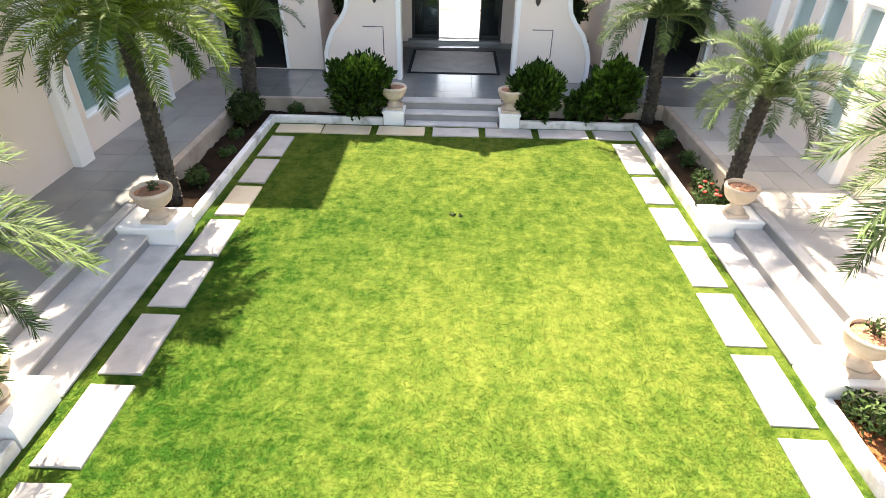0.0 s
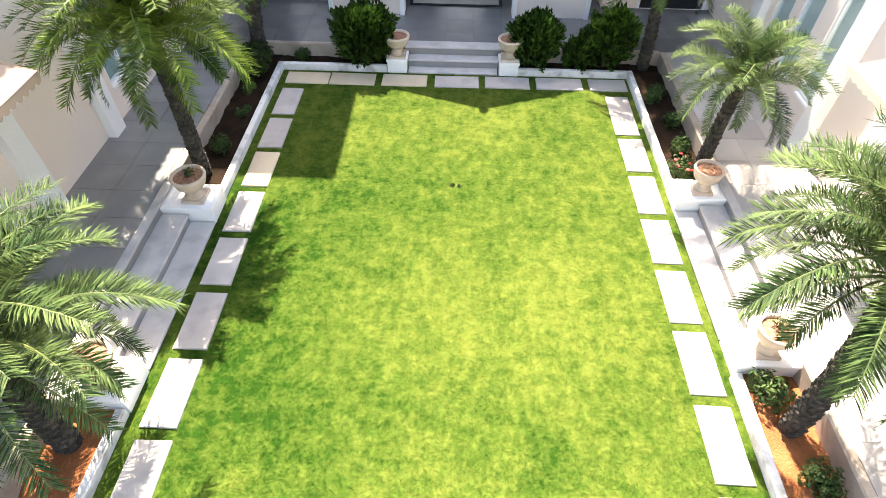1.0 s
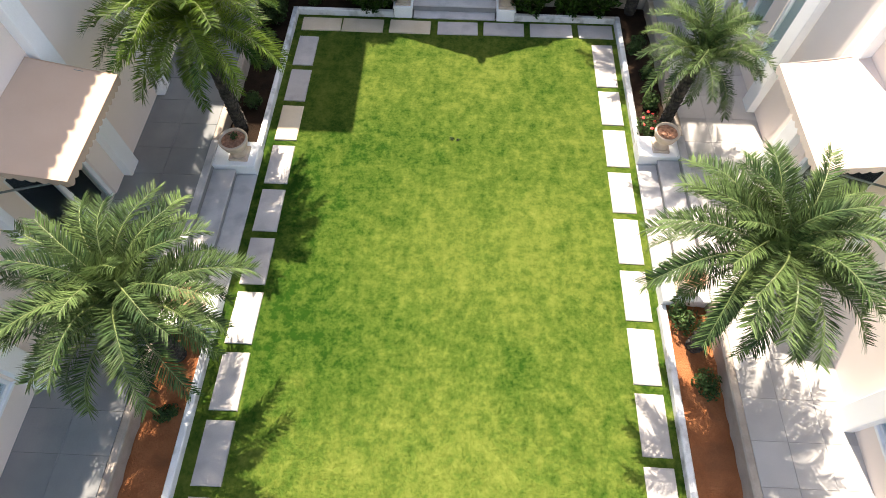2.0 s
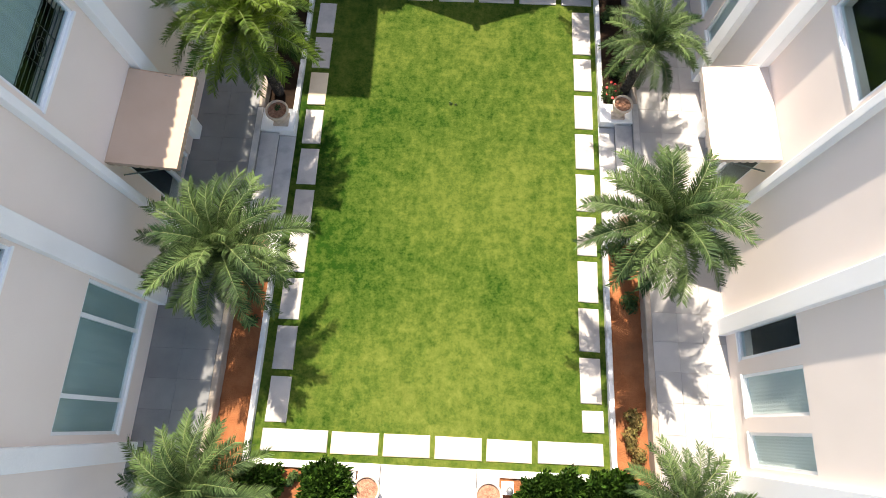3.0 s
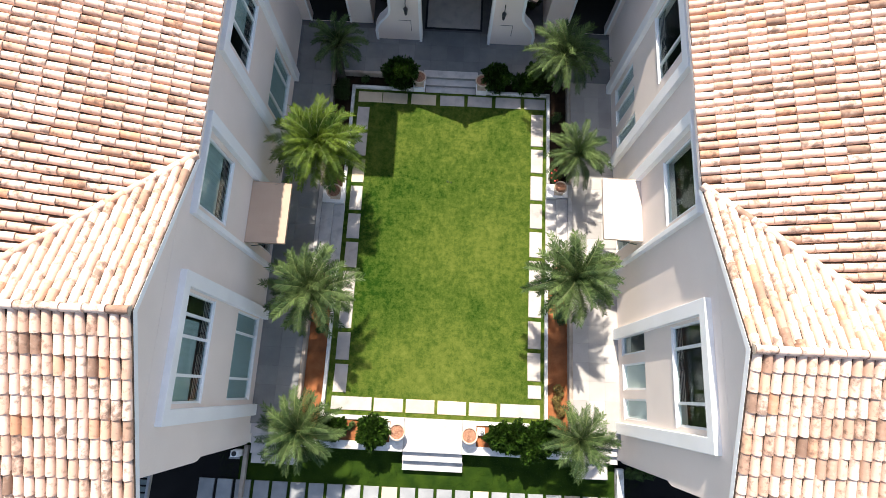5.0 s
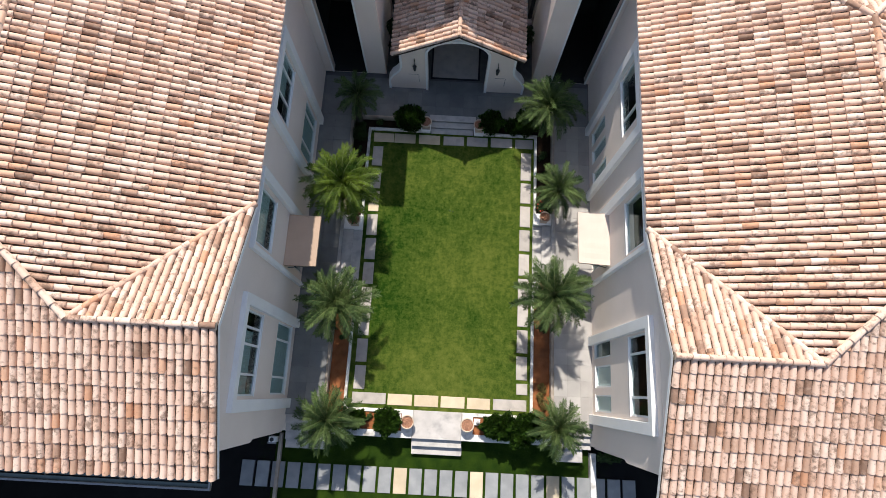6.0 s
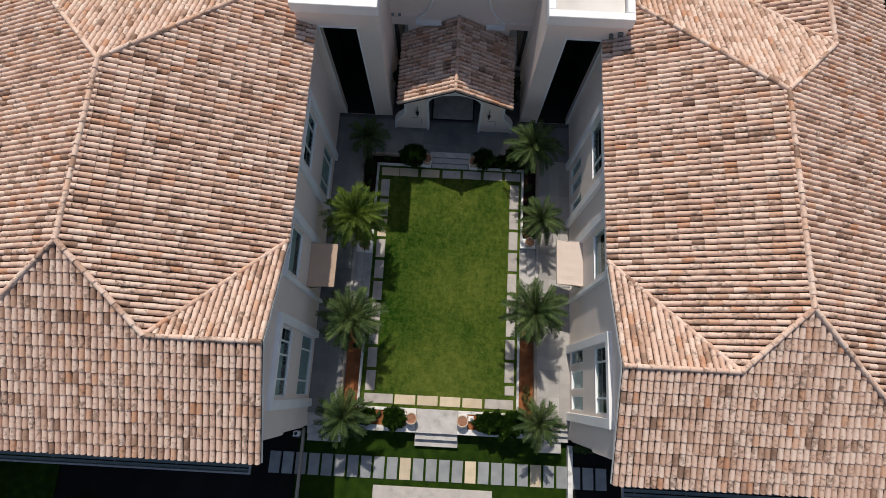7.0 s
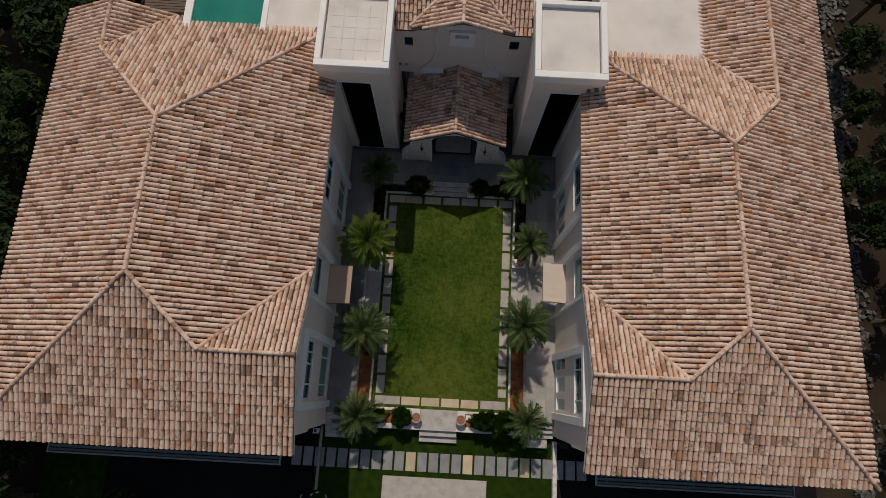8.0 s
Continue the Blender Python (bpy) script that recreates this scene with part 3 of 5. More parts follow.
# ---- plants ----
def leaf_cloud(seed, blobs, count, size, material, name, flat=0.35, rising=False):
    """Many small folded leaves over uneven lumps; blobs: (x, y, z, radius). rising: the leaves stand up and outwards from their stems."""
    rnd = np.random.RandomState(seed)
    v, f = [], []
    total = sum(b[3] ** 2 for b in blobs)
    for bx, by, bz, br in blobs:
        n = int(count * br ** 2 / total)
        d = rnd.normal(size=(n, 3))
        d /= np.linalg.norm(d, axis=1)[:, None]
        wob = 0.82 + 0.20 * np.sin(d[:, 0] * 5 + seed) * np.sin(d[:, 1] * 6 + bx) + 0.10 * np.sin(d[:, 2] * 9 + d[:, 0] * 7)
        r = br * wob * np.where(rnd.rand(n) < 0.75, rnd.uniform(0.85, 1.06, n), rnd.uniform(0.3, 0.85, n))
        c = d * r[:, None] + (bx, by, bz)
        nor = d + rnd.normal(size=(n, 3)) * 0.6 + (0, 0, flat)
        nor /= np.linalg.norm(nor, axis=1)[:, None]
        t = np.cross(nor, rnd.normal(size=(n, 3)))
        if rising:
            t = d + (0, 0, 0.9) + rnd.normal(size=(n, 3)) * 0.45
            nor = np.cross(t, np.cross(nor, t) + rnd.normal(size=(n, 3)) * 0.2)
            nor /= np.linalg.norm(nor, axis=1)[:, None]
        t /= np.linalg.norm(t, axis=1)[:, None]
        b = np.cross(nor, t)
        ls = size * rnd.uniform(0.6, 1.25, n)[:, None]
        q = np.stack([c - t * ls, c + b * ls * 0.42 + nor * ls * 0.12, c + t * ls, c - b * ls * 0.42 + nor * ls * 0.12], 1)
        k = sum(len(a) for a in v)
        v.append(q.reshape(-1, 3))
        i = np.arange(n)[:, None] * 4 + k
        f.append(np.concatenate([np.concatenate([i, i + 1, i + 2], 1), np.concatenate([i, i + 2, i + 3], 1)]))
    return data_mesh(name, np.concatenate(v).tolist(), np.concatenate(f).tolist(), material)


def frond_mesh(seed, length, droop, leaf, pairs=122):
    """A feather leaf from the origin out along +x, arching over, with stiff leaflets in a shallow V."""
    rnd = np.random.RandomState(seed)
    v, f = [], []
    spine = []
    for i in range(13):
        t = i / 12
        spine.append(np.array((length * (t - 0.22 * t ** 3), 0.04 * math.sin(3 * t + seed), length * (0.42 * t - droop * t ** 2.3))))
    spine = np.array(spine)

    def at(t):
        k = min(int(t * 12), 11)
        w = t * 12 - k
        return spine[k] * (1 - w) + spine[k + 1] * w, (spine[k + 1] - spine[k]) / np.linalg.norm(spine[k + 1] - spine[k])

    for i in range(pairs):
        t = 0.10 + 0.895 * (i + rnd.uniform(-0.25, 0.25)) / pairs
        t = min(max(t, 0.08), 0.997)
        p, d = at(t)
        side = np.array((0.0, 1.0, 0.0))
        up = np.cross(d, side)
        up = up if up[2] > 0 else -up
        ll = length * 0.146 * (math.sin(math.pi * (0.12 + 0.70 * t)) ** 0.7) * rnd.uniform(0.88, 1.1)
        for sg in (-1, 1):
            fan = rnd.choice((0.10, 0.45, 0.75)) + rnd.uniform(-0.12, 0.12)
            way = d * (0.40 + 0.50 * t * t) * rnd.uniform(0.75, 1.25) + side * sg * 0.85 + up * fan
            way = way / np.linalg.norm(way)
            w = 0.0050 * length / 1.6
            wide = np.cross(way, up)
            wide = wide / np.linalg.norm(wide) * w
            a, m, e = p, p + way * ll * 0.5, p + way * ll - np.array((0, 0, 0.12 * ll * rnd.rand()))
            k = len(v)
            v += [a - wide * 0.6, a + wide * 0.6, m + wide * 1.25, m - wide * 1.25, e]
            f += [(k, k + 1, k + 2, k + 3), (k + 3, k + 2, k + 4)]
    k0 = len(v)
    for i, p in enumerate(spine):
        r = 0.020 * (1 - 0.85 * i / 12) * length / 1.5
        v += [p + (0, r, 0), p + (0, 0, r), p + (0, -r, 0), p + (0, 0, -r)]
    for i in range(12):
        for j in range(4):
            f.append((k0 + 4 * i + j, k0 + 4 * i + (j + 1) % 4, k0 + 4 * i + 4 + (j + 1) % 4, k0 + 4 * i + 4 + j))
    me = data_mesh("frond", [tuple(p) for p in v], f, leaf)
    me.materials.append(RACHIS)
    n = len(f)
    me.polygons.foreach_set("material_index", [1 if i >= n - 48 else 0 for i in range(n)])
    return me


FRONDS = {}


def frond_of(kind, length, droop, leaf):
    key = (kind, round(length, 2), round(droop, 2), leaf.name)
    if key not in FRONDS:
        FRONDS[key] = frond_mesh(11 + kind * 7, length, droop, leaf)
    return FRONDS[key]


def palm(base, crown, r0, length, count, seed, label, leaf=FROND):
    """A feather palm: a scaly trunk from base to crown, and fronds from upright young ones to hanging old ones."""
    base, crown = Vector(base), Vector(crown)
    th = thing("palm_tree", base, label, "palm tree", "courtyard palms")
    rnd = random.Random(seed)
    bm = bmesh.new()
    axis = crown - base
    bend = Vector((axis.x, axis.y, 0)) * 0.25
    steps = max(6, int(axis.length / 0.09))

    def spine(t):
        return base + axis * t - bend * math.sin(math.pi * t)

    tube(bm, [spine(i / 10) for i in range(11)], r0, 12, r0 * 0.8)
    for i in range(steps):
        t = (i + 0.3) / steps
        c = spine(t)
        r = r0 * (1 - 0.2 * t)
        for k in range(9):
            a = 2 * math.pi * (k + 0.5 * (i % 2)) / 9 + rnd.uniform(-0.1, 0.1)
            o = Vector((math.cos(a), math.sin(a), 0))
            q = Vector((-o.y, o.x, 0)) * r * 0.36
            root = c + o * r * 0.92
            tip = c + o * (r + rnd.uniform(0.012, 0.032)) + Vector((0, 0, 0.085))
            vs = [bm.verts.new(p) for p in (root - q, root + q, tip + q * 0.55, tip - q * 0.55)]
            b2 = [bm.verts.new(p) for p in (c + o * r * 0.85 + Vector((0, 0, 0.10)) + q * 0.5, c + o * r * 0.85 + Vector((0, 0, 0.10)) - q * 0.5)]
            bm.faces.new(vs)
            bm.faces.new((vs[3], vs[2], b2[0], b2[1]))
            bm.faces.new((vs[0], vs[3], b2[1]))
            bm.faces.new((vs[1], b2[0], vs[2]))
    part("trunk", bm, TRUNK, th, "trunk covered in old leaf bases")
    for k in range(count):
        f = (k + 0.5) / count
        az = k * 2.39996 + rnd.uniform(-0.2, 0.2)
        tilt = 78 - 98 * f ** 0.9 + rnd.uniform(-7, 7)
        ln = length * (0.72 + 0.33 * math.sin(math.pi * min(1, 0.25 + 0.75 * f))) * rnd.uniform(0.92, 1.06)
        ln = round(ln * 10) / 10
        ob = new("frond", frond_of(k % 3, ln, 0.60 + 0.18 * (k % 2), leaf))
        ob.parent = th
        ob.matrix_parent_inverse = Matrix.Translation(-base)
        ob.matrix_basis = Matrix.Translation(spine(0.99) + Vector((0.03 * math.cos(az), 0.03 * math.sin(az), 0.05 * (1 - f)))) @ Matrix.Rotation(az, 4, "Z") @ Matrix.Rotation(-radians(tilt), 4, "Y") @ Matrix.Rotation(rnd.uniform(-0.25, 0.25), 4, "X")
    return th


def shrub(place, blobs, count, seed, label, leaf=0.068, material=None, name="shrub", category="shrub", group=""):
    """A clipped bush: short woody stems and a dense skin of small leaves."""
    x, y, z = place
    th = thing(name, place, label, category, group)
    bm = bmesh.new()
    rnd = random.Random(seed)
    for bx, by, bz, br in blobs:
        for k in range(5):
            a = rnd.uniform(0, 6.28)
            tube(bm, [(x + bx * 0.5, y + by * 0.5, z - 0.03), (x + bx + 0.5 * br * math.cos(a), y + by + 0.5 * br * math.sin(a), z + bz + 0.3 * br)], 0.014, 5, 0.006)
    part("stems", bm, BARK, th)
    part("foliage", leaf_cloud(seed, [(x + a, y + b, z + c, r) for a, b, c, r in blobs], int(count * 1.15), leaf, material or SHRUB, "foliage", rising=material is None), None, th)
    return th


def urn(name, x, y, z, r, material, label, soil=True):
    """A footed garden urn: square plinth, waisted stem, wide bowl with a rolled rim."""
    th = thing(name, (x, y, z), label, "urn", "urns by the steps")
    part("foot", boxes((x - r * 0.68, x + r * 0.68, y - r * 0.68, y + r * 0.68, z, z + 0.055), c=0.01), material, th)
    bm = bmesh.new()
    lathe(bm, [(r * 0.60, 0.055), (r * 0.60, 0.085), (r * 0.45, 0.11), (r * 0.36, 0.16), (r * 0.40, 0.19)], x, y, z, 24)
    part("stem", bm, material, th, "", True)
    bm = bmesh.new()
    prof = [(r * 0.38, 0.19), (r * 0.66, 0.225), (r * 0.86, 0.28), (r * 0.96, 0.35), (r * 0.97, 0.385), (r * 1.03, 0.40), (r * 1.05, 0.425), (r * 1.02, 0.45), (r * 0.92, 0.455),
            (r * 0.86, 0.44), (r * 0.84, 0.36), (r * 0.5, 0.34)]
    lathe(bm, prof, x, y, z, 28)
    part("bowl", bm, material, th, "", True)
    if soil:
        bm = bmesh.new()
        rnd = random.Random(round(100 * (x + y)))
        rings = [[bm.verts.new((x + r * 0.86 * q * math.cos(k * 0.3142), y + r * 0.86 * q * math.sin(k * 0.3142), z + 0.405 + rnd.uniform(0, 0.03) * (1 - q * 0.7))) for k in range(20)] for q in (1.0, 0.7, 0.4, 0.15)]
        for a, b in zip(rings, rings[1:]):
            for k in range(20):
                bm.faces.new((a[k], a[(k + 1) % 20], b[(k + 1) % 20], b[k]))
        bm.faces.new(rings[-1])
        part("soil", bm, POTSOIL, th, "dry brown soil with leaf litter")
    return th


def grass_field(name, rects, holes, density, height, material, seed, label, blade=0.008, spread=0.55):
    """Blades of grass over rectangles (x0, x1, y0, y1, z), but none in the holes."""
    rnd = np.random.RandomState(seed)
    vs = []
    for x0, x1, y0, y1, z in rects:
        n = int((x1 - x0) * (y1 - y0) * density)
        p = np.stack([rnd.uniform(x0, x1, n), rnd.uniform(y0, y1, n), np.full(n, z)], 1)
        keep = np.ones(n, bool)
        for a, b, c, d in holes:
            keep &= ~((p[:, 0] > a) & (p[:, 0] < b) & (p[:, 1] > c) & (p[:, 1] < d))
        vs.append(p[keep])
    p = np.concatenate(vs)
    n = len(p)
    a = rnd.uniform(0, 2 * np.pi, n)
    h = height * rnd.uniform(0.55, 1.2, n)
    w = blade * rnd.uniform(0.7, 1.5, n)
    lean = rnd.normal(size=(n, 2)) * spread * h[:, None]
    t = np.stack([np.cos(a) * w, np.sin(a) * w, np.zeros(n)], 1)
    tip = p + np.concatenate([lean, h[:, None]], 1)
    v = np.stack([p - t, p + t, tip], 1).reshape(-1, 3)
    me = bpy.data.meshes.new(name)
    me.vertices.add(3 * n)
    me.vertices.foreach_set("co", v.ravel())
    me.loops.add(3 * n)
    me.loops.foreach_set("vertex_index", np.arange(3 * n))
    me.polygons.add(n)
    me.polygons.foreach_set("loop_start", np.arange(n) * 3)
    me.update(calc_edges=True)
    me.materials.append(material)
    return tagged(new(name, me), label, "grass", kind="stuff")


# ---- ground and courtyard ----
TERRACE = 0.36
LOW = -0.50
bm = bmesh.new()
bmesh.ops.create_grid(bm, x_segments=60, y_segments=60, size=600)
for v in bm.verts:
    v.co.z = -0.62
solo("ground", bm, EARTH, "dry brown earth with dark scrub patches", "ground", "structure")
solo("lawn", boxes((-3.60, 3.80, -0.82, 11.20, -0.4, 0.0)), LAWN, "mown bright green courtyard lawn", "lawn", "structure")
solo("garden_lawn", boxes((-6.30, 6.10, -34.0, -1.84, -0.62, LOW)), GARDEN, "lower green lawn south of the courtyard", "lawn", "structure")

# black sheet laid where the ground lies in the wings' shade
solo("driveway", boxes((-20.0, -6.32, -34.0, -1.60, -0.62, LOW - 0.02), (6.26, 20.0, -34.0, -1.60, -0.62, LOW - 0.02)), DRIVE, "paving coloured black for the shade of the wings", "driveway", "structure")
solo("side_lawn", boxes((-20.4, -17.1, -9.0, -2.2, -0.62, LOW + 0.02)), GARDEN, "small lawn patch with shade in its colour", "lawn", "structure")
kerb_w = solo("kerb_west", boxes((-3.70, -3.59, -0.80, 3.26, -0.3, 0.15), (-3.71, -3.60, 7.05, 11.28, -0.3, 0.15), c=0.015), KERB, "weathered white kerb round the planting bed", "kerb", "structure")
kerb_e = solo("kerb_east", boxes((3.67, 3.78, -0.76, 4.04, -0.3, 0.15), (3.72, 3.83, 7.55, 11.28, -0.3, 0.15), c=0.015), KERB, "weathered white kerb round the planting bed", "kerb", "structure")
kerb_n = solo("kerb_north", boxes((-3.60, -1.38, 11.18, 11.28, -0.3, 0.15), (1.42, 3.72, 11.18, 11.28, -0.3, 0.15), c=0.015), KERB, "weathered white kerb along the north bed", "kerb", "structure")


def bed(name, rects, material, label, seed):
    """Soil with a lumpy surface."""
    rnd = random.Random(seed)
    bm = bmesh.new()
    for x0, x1, y0, y1, z in rects:
        nx, ny = max(3, int((x1 - x0) / 0.13)), max(3, int((y1 - y0) / 0.13))
        g = [[bm.verts.new((x0 + (x1 - x0) * i / nx, y0 + (y1 - y0) * j / ny, z + rnd.uniform(-0.025, 0.03))) for j in range(ny + 1)] for i in range(nx + 1)]
        for i in range(nx):
            for j in range(ny):
                bm.faces.new((g[i][j], g[i + 1][j], g[i + 1][j + 1], g[i][j + 1]))
    return solo(name, bm, material, label, "planting bed", "structure", smooth=True)


bed("planting_bed_west", [(-4.34, -3.70, -1.0, 3.3, 0.07)], SOIL, "bare red soil in a planting bed", 3)
bed("planting_bed_east", [(3.77, 4.44, -1.0, 4.1, 0.07)], SOIL, "bare red soil in a planting bed", 4)
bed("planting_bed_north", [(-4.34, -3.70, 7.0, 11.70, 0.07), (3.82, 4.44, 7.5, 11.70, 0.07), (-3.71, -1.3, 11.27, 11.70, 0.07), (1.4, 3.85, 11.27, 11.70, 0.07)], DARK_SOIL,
    "dark brown soil in a planting bed", 5)
bed("planting_bed_south", [(-4.34, -1.32, -1.62, -0.90, 0.05), (1.40, 4.44, -1.62, -0.90, 0.05)], SOIL, "red soil in the south planting bed", 6)

# terraces: a mortar slab, stone flags laid on it, and an edge kerb
PAVED = []


def terrace(name, x0, x1, y0, y1, label, skip=()):
    ob = solo(name, boxes((x0, x1, y0, y1, -0.4, TERRACE - 0.012)), SUNLIT_GROUT if "pale" in label else GROUT, label, "terrace", "structure")
    PAVED.append((ob, x0, x1, y0, y1, skip))
    return ob


terrace("terrace_west", -5.90, -4.47, -1.20, 11.70, "west terrace stone, toned dark for shade")
terrace("terrace_east", 4.57, 6.14, -1.20, 11.70, "east terrace stone, toned pale for sun")
terrace("terrace_north", -6.4, 6.7, 11.70, 16.85, "porch terrace stone, toned dark for shade", skip=((-1.10, 1.17, 13.70, 15.92),))
solo("terrace_edge", boxes((-4.47, -4.34, -1.20, 3.30, -0.3, TERRACE + 0.012), (-4.47, -4.34, 7.02, 11.70, -0.3, TERRACE + 0.012),
                           (4.44, 4.57, -1.20, 4.06, -0.3, TERRACE + 0.012), (4.44, 4.57, 7.54, 11.70, -0.3, TERRACE + 0.012),
                           (-4.34, -1.02, 11.66, 11.76, -0.3, TERRACE + 0.010), (1.06, 4.44, 11.66, 11.76, -0.3, TERRACE + 0.010), c=0.02), EDGE,
     "worn brown stone edge of the raised terrace", "kerb", "structure")


def steps(name, treads, label):
    ob = thing(name, (0.5 * (treads[0][0] + treads[0][1]), treads[0][2], 0), label, "steps", kind="structure")
    for x0, x1, y0, y1, z0, z1 in treads:
        st = part("step", boxes((x0 + 0.015, x1 - 0.015, y0 + 0.015, y1 - 0.015, z0, z1 - 0.035)), RISER, ob)
        part("tread", boxes((x0, x1, y0, y1, z1 - 0.035, z1), c=0.01), STEP, st, "pale stone tread")
    return ob


steps("steps_north", [(-0.92, 0.98, 11.17, 11.42, -0.2, 0.035), (-0.95, 1.01, 11.40, 11.66, -0.2, 0.195), (-1.02, 1.06, 11.64, 11.92, -0.2, TERRACE + 0.006)],
      "shallow grey stone steps up to the porch terrace")
steps("steps_west", [(-3.96, -3.57, 3.85, 6.45, -0.2, 0.055), (-4.36, -3.94, 3.85, 6.45, -0.2, 0.205), (-4.48, -4.34, 3.30, 7.02, -0.2, TERRACE + 0.006)],
      "grey stone steps up to the west terrace")
steps("steps_east", [(3.70, 4.08, 4.60, 7.05, -0.2, 0.055), (4.06, 4.46, 4.60, 7.05, -0.2, 0.205), (4.44, 4.58, 4.06, 7.54, -0.2, TERRACE + 0.006)],
      "pale stone steps up to the east terrace")
steps("steps_south", [(-0.92, 0.99, -1.86, -0.80, -0.6, 0.10), (-0.93, 1.02, -2.15, -1.84, -0.6, -0.08), (-0.93, 1.05, -2.46, -2.13, -0.6, -0.28)],
      "white stone landing and steps down to the lower lawn")
steps("steps_southwest", [(-5.90, -4.36, -1.52, -1.18, -0.6, 0.20), (-5.90, -4.36, -1.84, -1.50, -0.6, 0.04), (-5.90, -4.36, -2.16, -1.82, -0.6, -0.14), (-5.90, -4.36, -2.48, -2.14, -0.6, -0.32)],
      "grey stone steps from the west terrace to the garden")
steps("steps_southeast", [(4.60, 6.12, -1.44, -1.18, -0.6, 0.20), (4.60, 6.12, -1.70, -1.42, -0.6, 0.04), (4.60, 6.12, -1.96, -1.68, -0.6, -0.12)],
      "pale stone steps from the east terrace to the garden")

solo("south_wall", boxes((-4.47, -0.93, -1.86, -1.60, -0.62, 0.12), (1.00, 4.57, -1.86, -1.60, -0.62, 0.12), (-3.71, -0.93, -0.94, -0.80, -0.3, 0.12), (1.00, 3.83, -0.94, -0.80, -0.3, 0.12),
                         (-1.37, -0.93, -1.60, -0.94, -0.3, 0.12), (1.00, 1.44, -1.60, -0.94, -0.3, 0.12), (-4.47, -4.34, -1.60, -1.20, -0.62, 0.12), (4.44, 4.57, -1.60, -1.20, -0.62, 0.12), c=0.012), KERB,
     "white plastered wall round the south planting beds", "garden wall", "structure")

PEDESTALS = [(-1.38, -0.93, 11.16, 11.60, 0.30), (0.99, 1.43, 11.14, 11.58, 0.30), (-4.42, -3.56, 6.45, 7.05, 0.31), (-4.42, -3.56, 3.26, 3.85, 0.31),
             (3.69, 4.55, 7.05, 7.55, 0.31), (3.69, 4.55, 4.04, 4.60, 0.31)]
for x0, x1, y0, y1, z in PEDESTALS:
    ob = thing("pedestal", ((x0 + x1) / 2, (y0 + y1) / 2, 0), "low white plastered pedestal beside stone steps", "pedestal", "pedestals by the steps")
    part("block", boxes((x0 + 0.02, x1 - 0.02, y0 + 0.02, y1 - 0.02, -0.2, z - 0.05)), WHITE, ob)
    part("cap", boxes((x0, x1, y0, y1, z - 0.05, z), c=0.012), WHITE, ob)

# ---- stepping stones ----
BORDER = [(-3.40, -2.05, -0.65, -0.22), (-1.98, -1.01, -0.65, -0.22), (-0.92, 0.03, -0.65, -0.22), (0.13, 1.08, -0.65, -0.22), (1.18, 2.10, -0.65, -0.22), (2.22, 3.54, -0.64, -0.21)]
BORDER += [(-3.38 - 0.0075 * k, -2.94 - 0.0075 * k, -0.10 + 1.066 * k, 0.82 + 1.066 * k) for k in range(10)]
BORDER += [(3.13, 3.57, 0.0, 0.43), *[(3.11 + 0.007 * k, 3.55 + 0.007 * k, 0.57 + 1.072 * k, 1.50 + 1.072 * k) for k in range(8)], (3.15, 3.60, 9.14, 10.44)]
BORDER += [(-3.46, -2.56, 10.64, 11.07), (-2.53, -1.59, 10.64, 11.07), (-1.44, -0.50, 10.64, 11.07), (-0.34, 0.58, 10.64, 11.07), (0.71, 1.64, 10.65, 11.08), (1.78, 2.74, 10.66, 11.09), (2.88, 3.66, 10.66, 11.09)]
PATH_STONES = [(1.45 + 0.60 * k, 1.95 + 0.60 * k, -3.98, -3.03) for k in range(-15, 11)]


def slab_mesh(name, w, d, h, material, seed, worn=0.012):
    """One riven stone slab, slightly uneven, its upper edges rounded off."""
    rnd = random.Random(seed)
    bm = box(bmesh.new(), -w / 2, w / 2, -d / 2, d / 2, -h, 0, c=worn)
    for v in bm.verts:
        v.co.x += rnd.uniform(-0.5, 0.5) * worn
        v.co.y += rnd.uniform(-0.5, 0.5) * worn
    return mesh_of(name, bm, material)


def lay(parent, stones, top, height, materials, seed):
    rnd = random.Random(seed)
    cache = {}
    for i, (x0, x1, y0, y1) in enumerate(stones):
        mi = materials(i)
        key = (round(x1 - x0, 2), round(y1 - y0, 2), mi.name)
        if key not in cache:
            cache[key] = slab_mesh("paver", x1 - x0, y1 - y0, height, mi, seed + len(cache))
        ob = new("paver", cache[key])
        ob.parent = parent
        ob.matrix_parent_inverse = Matrix.Translation(-parent.location)
        ob.matrix_basis = pose((x0 + x1) / 2, (y0 + y1) / 2, top + rnd.uniform(-0.005, 0.005), rnd.uniform(-0.3, 0.3), rnd.uniform(-0.3, 0.3), rnd.uniform(-0.5, 0.5))


border = thing("stepping_stone_border", (0, 5, 0), "pale sandstone stepping stones set round the lawn", "stepping stones", kind="structure")
lay(border, BORDER, 0.03, 0.06, lambda i: WARM if i in (1, 2, 3, 4, 13, 26, 27, 28) else STONE, 20)
path = thing("stepping_stone_path", (0, -3.2, LOW), "grey and honey stone slabs crossing the lower lawn", "stepping stones", kind="structure")
lay(path, PATH_STONES, LOW + 0.04, 0.06, lambda i: WARM if i in (10, 15, 20) else BLUE, 40)
solo("stone_platform", boxes((-2.70, 2.72, -9.5, -4.25, -0.6, LOW + 0.14), c=0.02), STONE, "large pale stone platform on the lower lawn", "platform", "structure")
solo("garden_kerb", boxes((-6.16, -6.04, -5.12, -1.95, -0.6, LOW + 0.22), c=0.01), EDGE, "dark worn kerb strip beside the lower lawn", "kerb", "structure")
